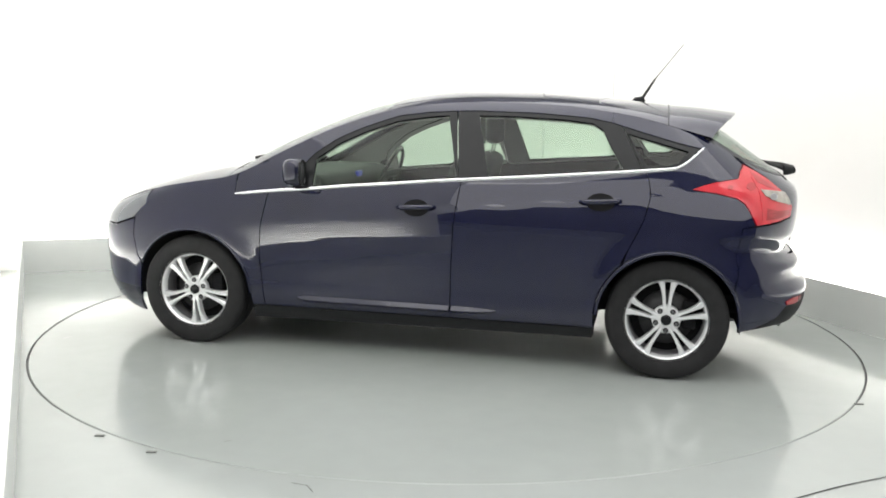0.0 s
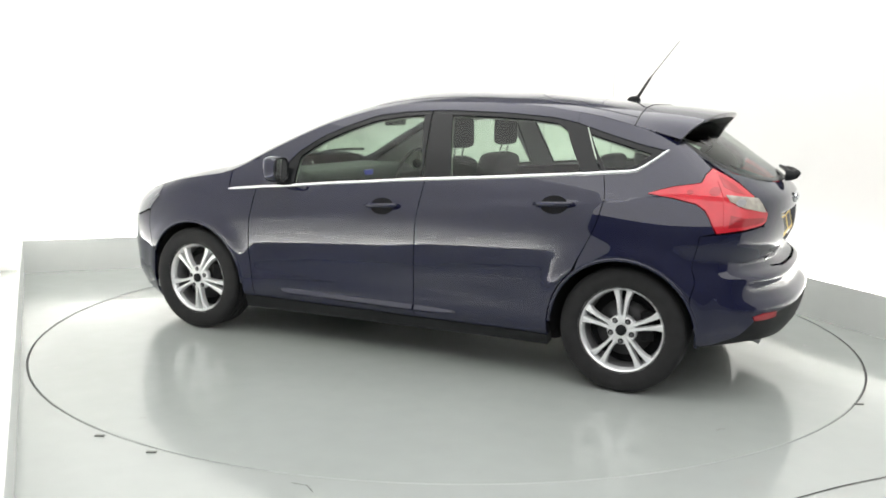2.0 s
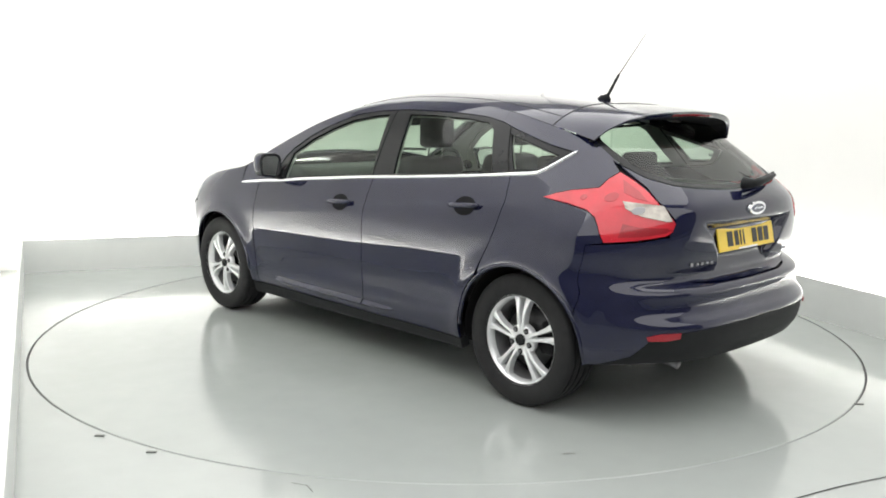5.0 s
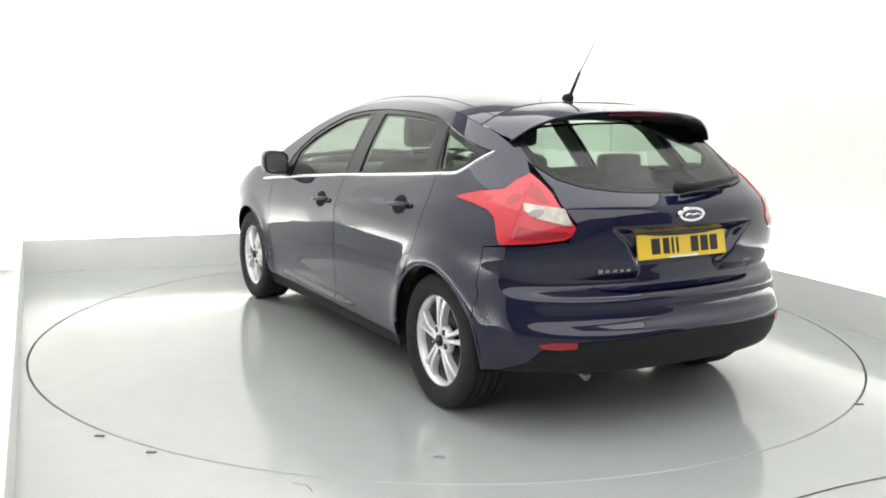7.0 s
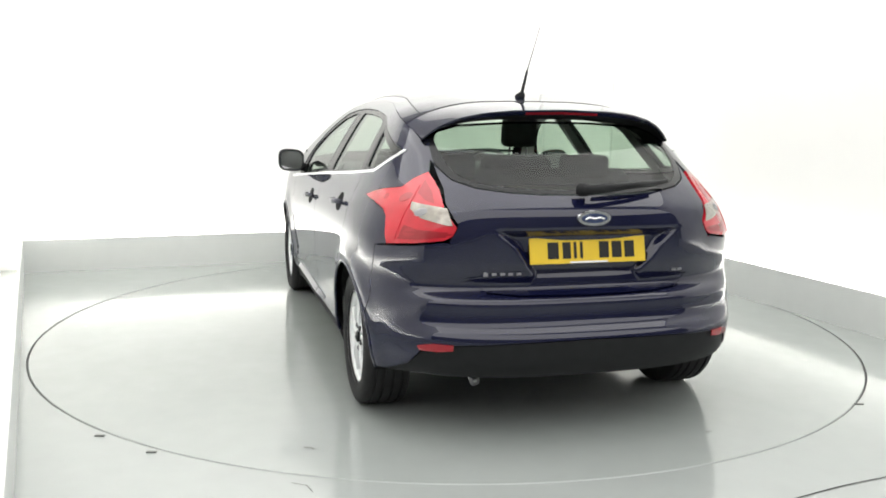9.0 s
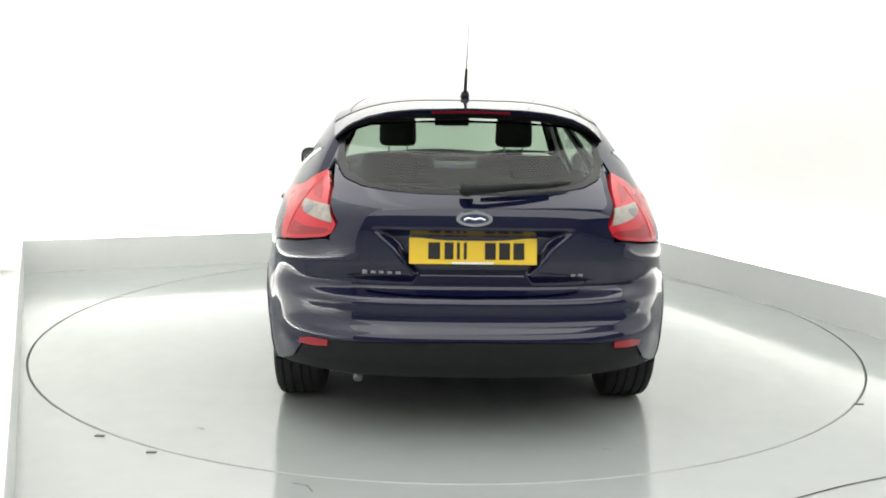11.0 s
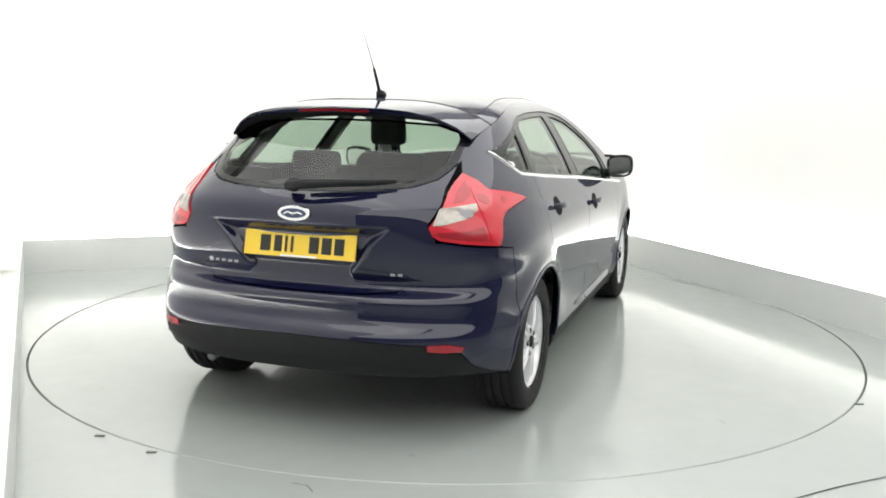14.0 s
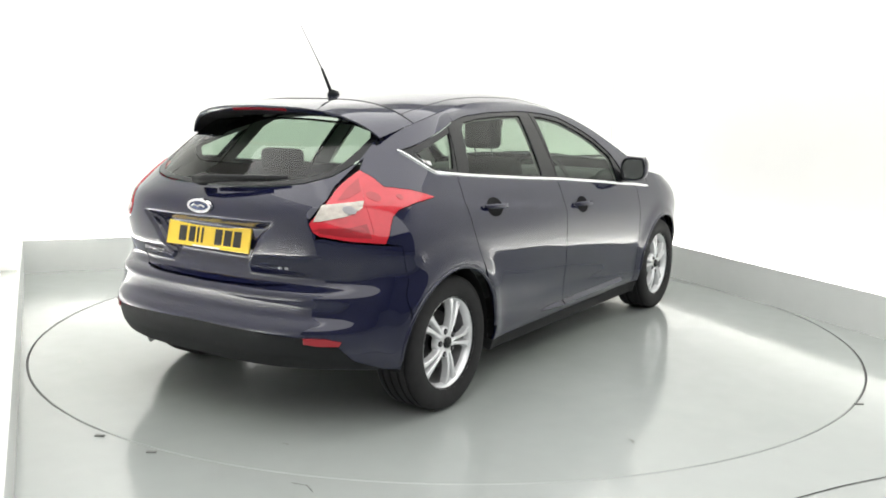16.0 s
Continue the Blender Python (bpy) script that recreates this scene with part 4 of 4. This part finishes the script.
# wheels
def wheel(cx, cy, cz, spin, sg):
    rim = part("wheel", lathe([(0.213, 0.098), (0.217, 0.094), (0.214, 0.088), (0.205, 0.083), (0.197, 0.070), (0.193, 0.050)], 64), ALLOY, car, "silver five-twin-spoke alloy wheel", True)
    n_spoke = 5
    # paired spokes
    for k in range(n_spoke):
        a = radians(spin + 72 * k)
        for side in (1, -1):
            prof = ((0.035, 0.0, 0.020), (0.070, 0.002, 0.0215), (0.085, 0.0045, 0.0225), (0.11, 0.0062, 0.0250), (0.14, 0.0090, 0.0310), (0.165, 0.0115, 0.0380), (0.185, 0.0130, 0.0480), (0.196, 0.0135, 0.0570), (0.203, 0.0135, 0.066))
            rows = []
            bm = bmesh.new()
            for r, slot, wide in prof:
                off, w = (slot + wide) / 2, (wide - slot) / 2
                yf = 0.070 + 0.012 * math.sin(math.pi * min(r / 0.2, 1)) + 0.006
                row = []
                for o, y in ((-w, yf - 0.034), (-w * 0.86, yf - 0.004), (-w * 0.6, yf), (w * 0.6, yf), (w * 0.86, yf - 0.004), (w, yf - 0.034)):
                    t = side * off + o
                    row.append(bm.verts.new((r * math.cos(a) - t * math.sin(a), y, r * math.sin(a) + t * math.cos(a))))
                rows.append(row)
            for p, q in zip(rows, rows[1:]):
                for j in range(5):
                    bm.faces.new((p[j], p[j + 1], q[j + 1], q[j]))
            bmesh.ops.recalc_face_normals(bm, faces=bm.faces)
            part("spoke", bm, ALLOY, rim)
    part("rim_barrel", lathe([(0.193, 0.050), (0.189, 0.02), (0.186, -0.06), (0.2, -0.09)], 64), BARREL, rim, "", True)
    part("hub_face", lathe([(0.0, 0.078), (0.030, 0.080), (0.052, 0.0815), (0.066, 0.080), (0.073, 0.074), (0.075, 0.045)], 40), ALLOY, rim, "", True)
    part("centre_cap", lathe([(0.0, 0.094), (0.020, 0.093), (0.0265, 0.089), (0.0275, 0.07)], 28), GLOSSBLACK, rim, "dark centre cap", True)
    for k in range(5):
        a = radians(spin + 36 + 72 * k)
        at = (0.055 * math.cos(a), 0, 0.055 * math.sin(a))
        b = lathe([(0.0, 0.0835), (0.0135, 0.0835), (0.0138, 0.07)], 16)
        bmesh.ops.translate(b, vec=at, verts=b.verts)
        # flat dark disc on the hub, standing in for the shade round the nut
        well = part("nut_well_shade", b, UNDER, rim)
        b = lathe([(0.0, 0.089), (0.0072, 0.089), (0.0085, 0.086), (0.0085, 0.08)], 6)
        bmesh.ops.translate(b, vec=at, verts=b.verts)
        part("wheel_nut", b, DISCMETAL, well)
    part("brake_disc", lathe([(0.05, 0.010), (0.140, 0.010), (0.141, -0.010), (0.05, -0.010)], 40), BRAKE, rim, "dull steel brake disc", True)
    part("brake_caliper", box(0.07, 0.06, 0.15, -0.115, 0.005, 0.02, 0.015), UNDER, rim)
    # dark disc added across the barrel for the shade behind the spokes
    part("barrel_shade", lathe([(0.0, -0.03), (0.187, -0.03)], 40), UNDER, rim)
    tp = [(0.208, 0.090), (0.216, 0.099), (0.235, 0.106), (0.262, 0.109), (0.288, 0.106), (0.303, 0.097), (0.309, 0.088)]
    tread = []
    for y0 in (0.062, 0.022, -0.022, -0.062):
        tread += [(0.3125, y0 + 0.012), (0.3115, y0 + 0.006), (0.304, y0 + 0.005), (0.304, y0 - 0.005), (0.3115, y0 - 0.006)]
    tp += tread + [(0.309, -0.088), (0.303, -0.097), (0.262, -0.109), (0.216, -0.099), (0.208, -0.090)]
    b = lathe(tp, 72, closed=False)
    for e in b.edges:
        if len(e.link_faces) == 2 and e.calc_face_angle() > 0.8:
            e.smooth = False
    part("tyre", b, TYRE, rim, "black road tyre with grooved tread", True)
    rim.location = (cx, cy, cz)
    rim.rotation_euler = (0, 0, 0 if sg > 0 else math.pi)

for sg in (1, -1):
    wheel(-1.324, sg * 0.765, 0.3125, 18 if sg > 0 else 40, sg)
    wheel(1.324, sg * 0.785, 0.3125, 50 if sg > 0 else 10, sg)

# cabin
def seat(x, y):
    bm = box(0.52, 0.50, 0.16, x + 0.02, y, 0.42, 0.06, 3)
    s = part("front_seat", bm, FABRIC, car, "charcoal cloth front seat", True)
    b = box(0.13, 0.49, 0.66, 0, 0, 0.33, 0.055, 3)
    for v in b.verts:
        v.co.y *= 1 - 0.45 * max(0, v.co.z - 0.38)
    bmesh.ops.rotate(b, verts=b.verts, matrix=Euler((0, radians(-16), 0)).to_matrix())
    bmesh.ops.translate(b, vec=(x - 0.22, y, 0.45), verts=b.verts)
    part("seat_back", b, FABRIC, s, "", True)
    b = box(0.10, 0.22, 0.185, 0, 0, 0, 0.045, 4)
    for v in b.verts:
        v.co.y *= 1 - 0.9 * max(0, v.co.z)
    bmesh.ops.translate(b, vec=(x - 0.425, y, 1.235), verts=b.verts)
    part("headrest", b, FABRIC, s, "charcoal cloth headrest", True)
    for o in (-0.055, 0.055):
        part("headrest_post", tube([(x - 0.40, y + o, 1.05), (x - 0.42, y + o, 1.16)], 0.006, 6), CHROME, s)

seat(0.22, 0.345)
seat(0.22, -0.345)
bm = box(0.50, 1.30, 0.16, -0.66, 0, 0.44, 0.06, 3)
bench = part("rear_bench", bm, FABRIC, car, "charcoal cloth rear bench", True)
b = box(0.14, 1.26, 0.64, 0, 0, 0.32, 0.06, 3)
bmesh.ops.rotate(b, verts=b.verts, matrix=Euler((0, radians(-20), 0)).to_matrix())
bmesh.ops.translate(b, vec=(-0.87, 0, 0.46), verts=b.verts)
part("bench_back", b, FABRIC, bench, "", True)
for y in (0.36, -0.36):
    part("headrest", box(0.09, 0.26, 0.12, -1.115, y, 1.085, 0.04, 4), FABRIC, bench, "low charcoal cloth headrest", True)
part("parcel_shelf", box(0.62, 1.05, 0.03, -1.47, 0, 0.985, 0.01), TRIM, car)
part("dashboard", box(0.50, 1.36, 0.30, 0.86, 0, 0.83, 0.10, 4), TRIM, car, "dark dashboard", True)
part("dash_display", box(0.02, 0.09, 0.035, 0.62, 0.0, 0.945, 0.005), SCREEN, car, "small blue dashboard display")
bm = lathe([(0.165, 0.0), (0.18, 0.014), (0.195, 0.0), (0.18, -0.014)], 40, closed=True)
sw = part("steering_wheel", bm, TRIM, car, "dark three-spoke steering wheel", True)
sw.location = (0.52, -0.37, 0.925)
sw.rotation_euler = Euler((radians(-24), 0, radians(90)))
part("wheel_boss", box(0.36, 0.04, 0.05, 0, 0.01, 0, 0.015), TRIM, sw)
part("rear_view_mirror", box(0.03, 0.23, 0.065, 0.42, 0.0, 1.285, 0.012, 3), GLOSSBLACK, car, "", True)
part("cargo_wall", box(0.9, 1.24, 0.04, -1.35, 0, 0.40, 0.01), UNDER, car)


# ---- what moves ----
def motions():
    rows = []
    for k in range(17):
        a = heading(k)
        c, s = math.cos(radians(a)), math.sin(radians(a))
        ox, oy = -0.0195, -0.0302
        rows.append((float(k), pose(ox * c - oy * s, ox * s + oy * c, 0.001, 0, 0, a)))
    walk(car, rows)
    walk(turntable, [(float(k), pose(0, 0, 0, 0, 0, heading(k))) for k in range(17)])


motions()
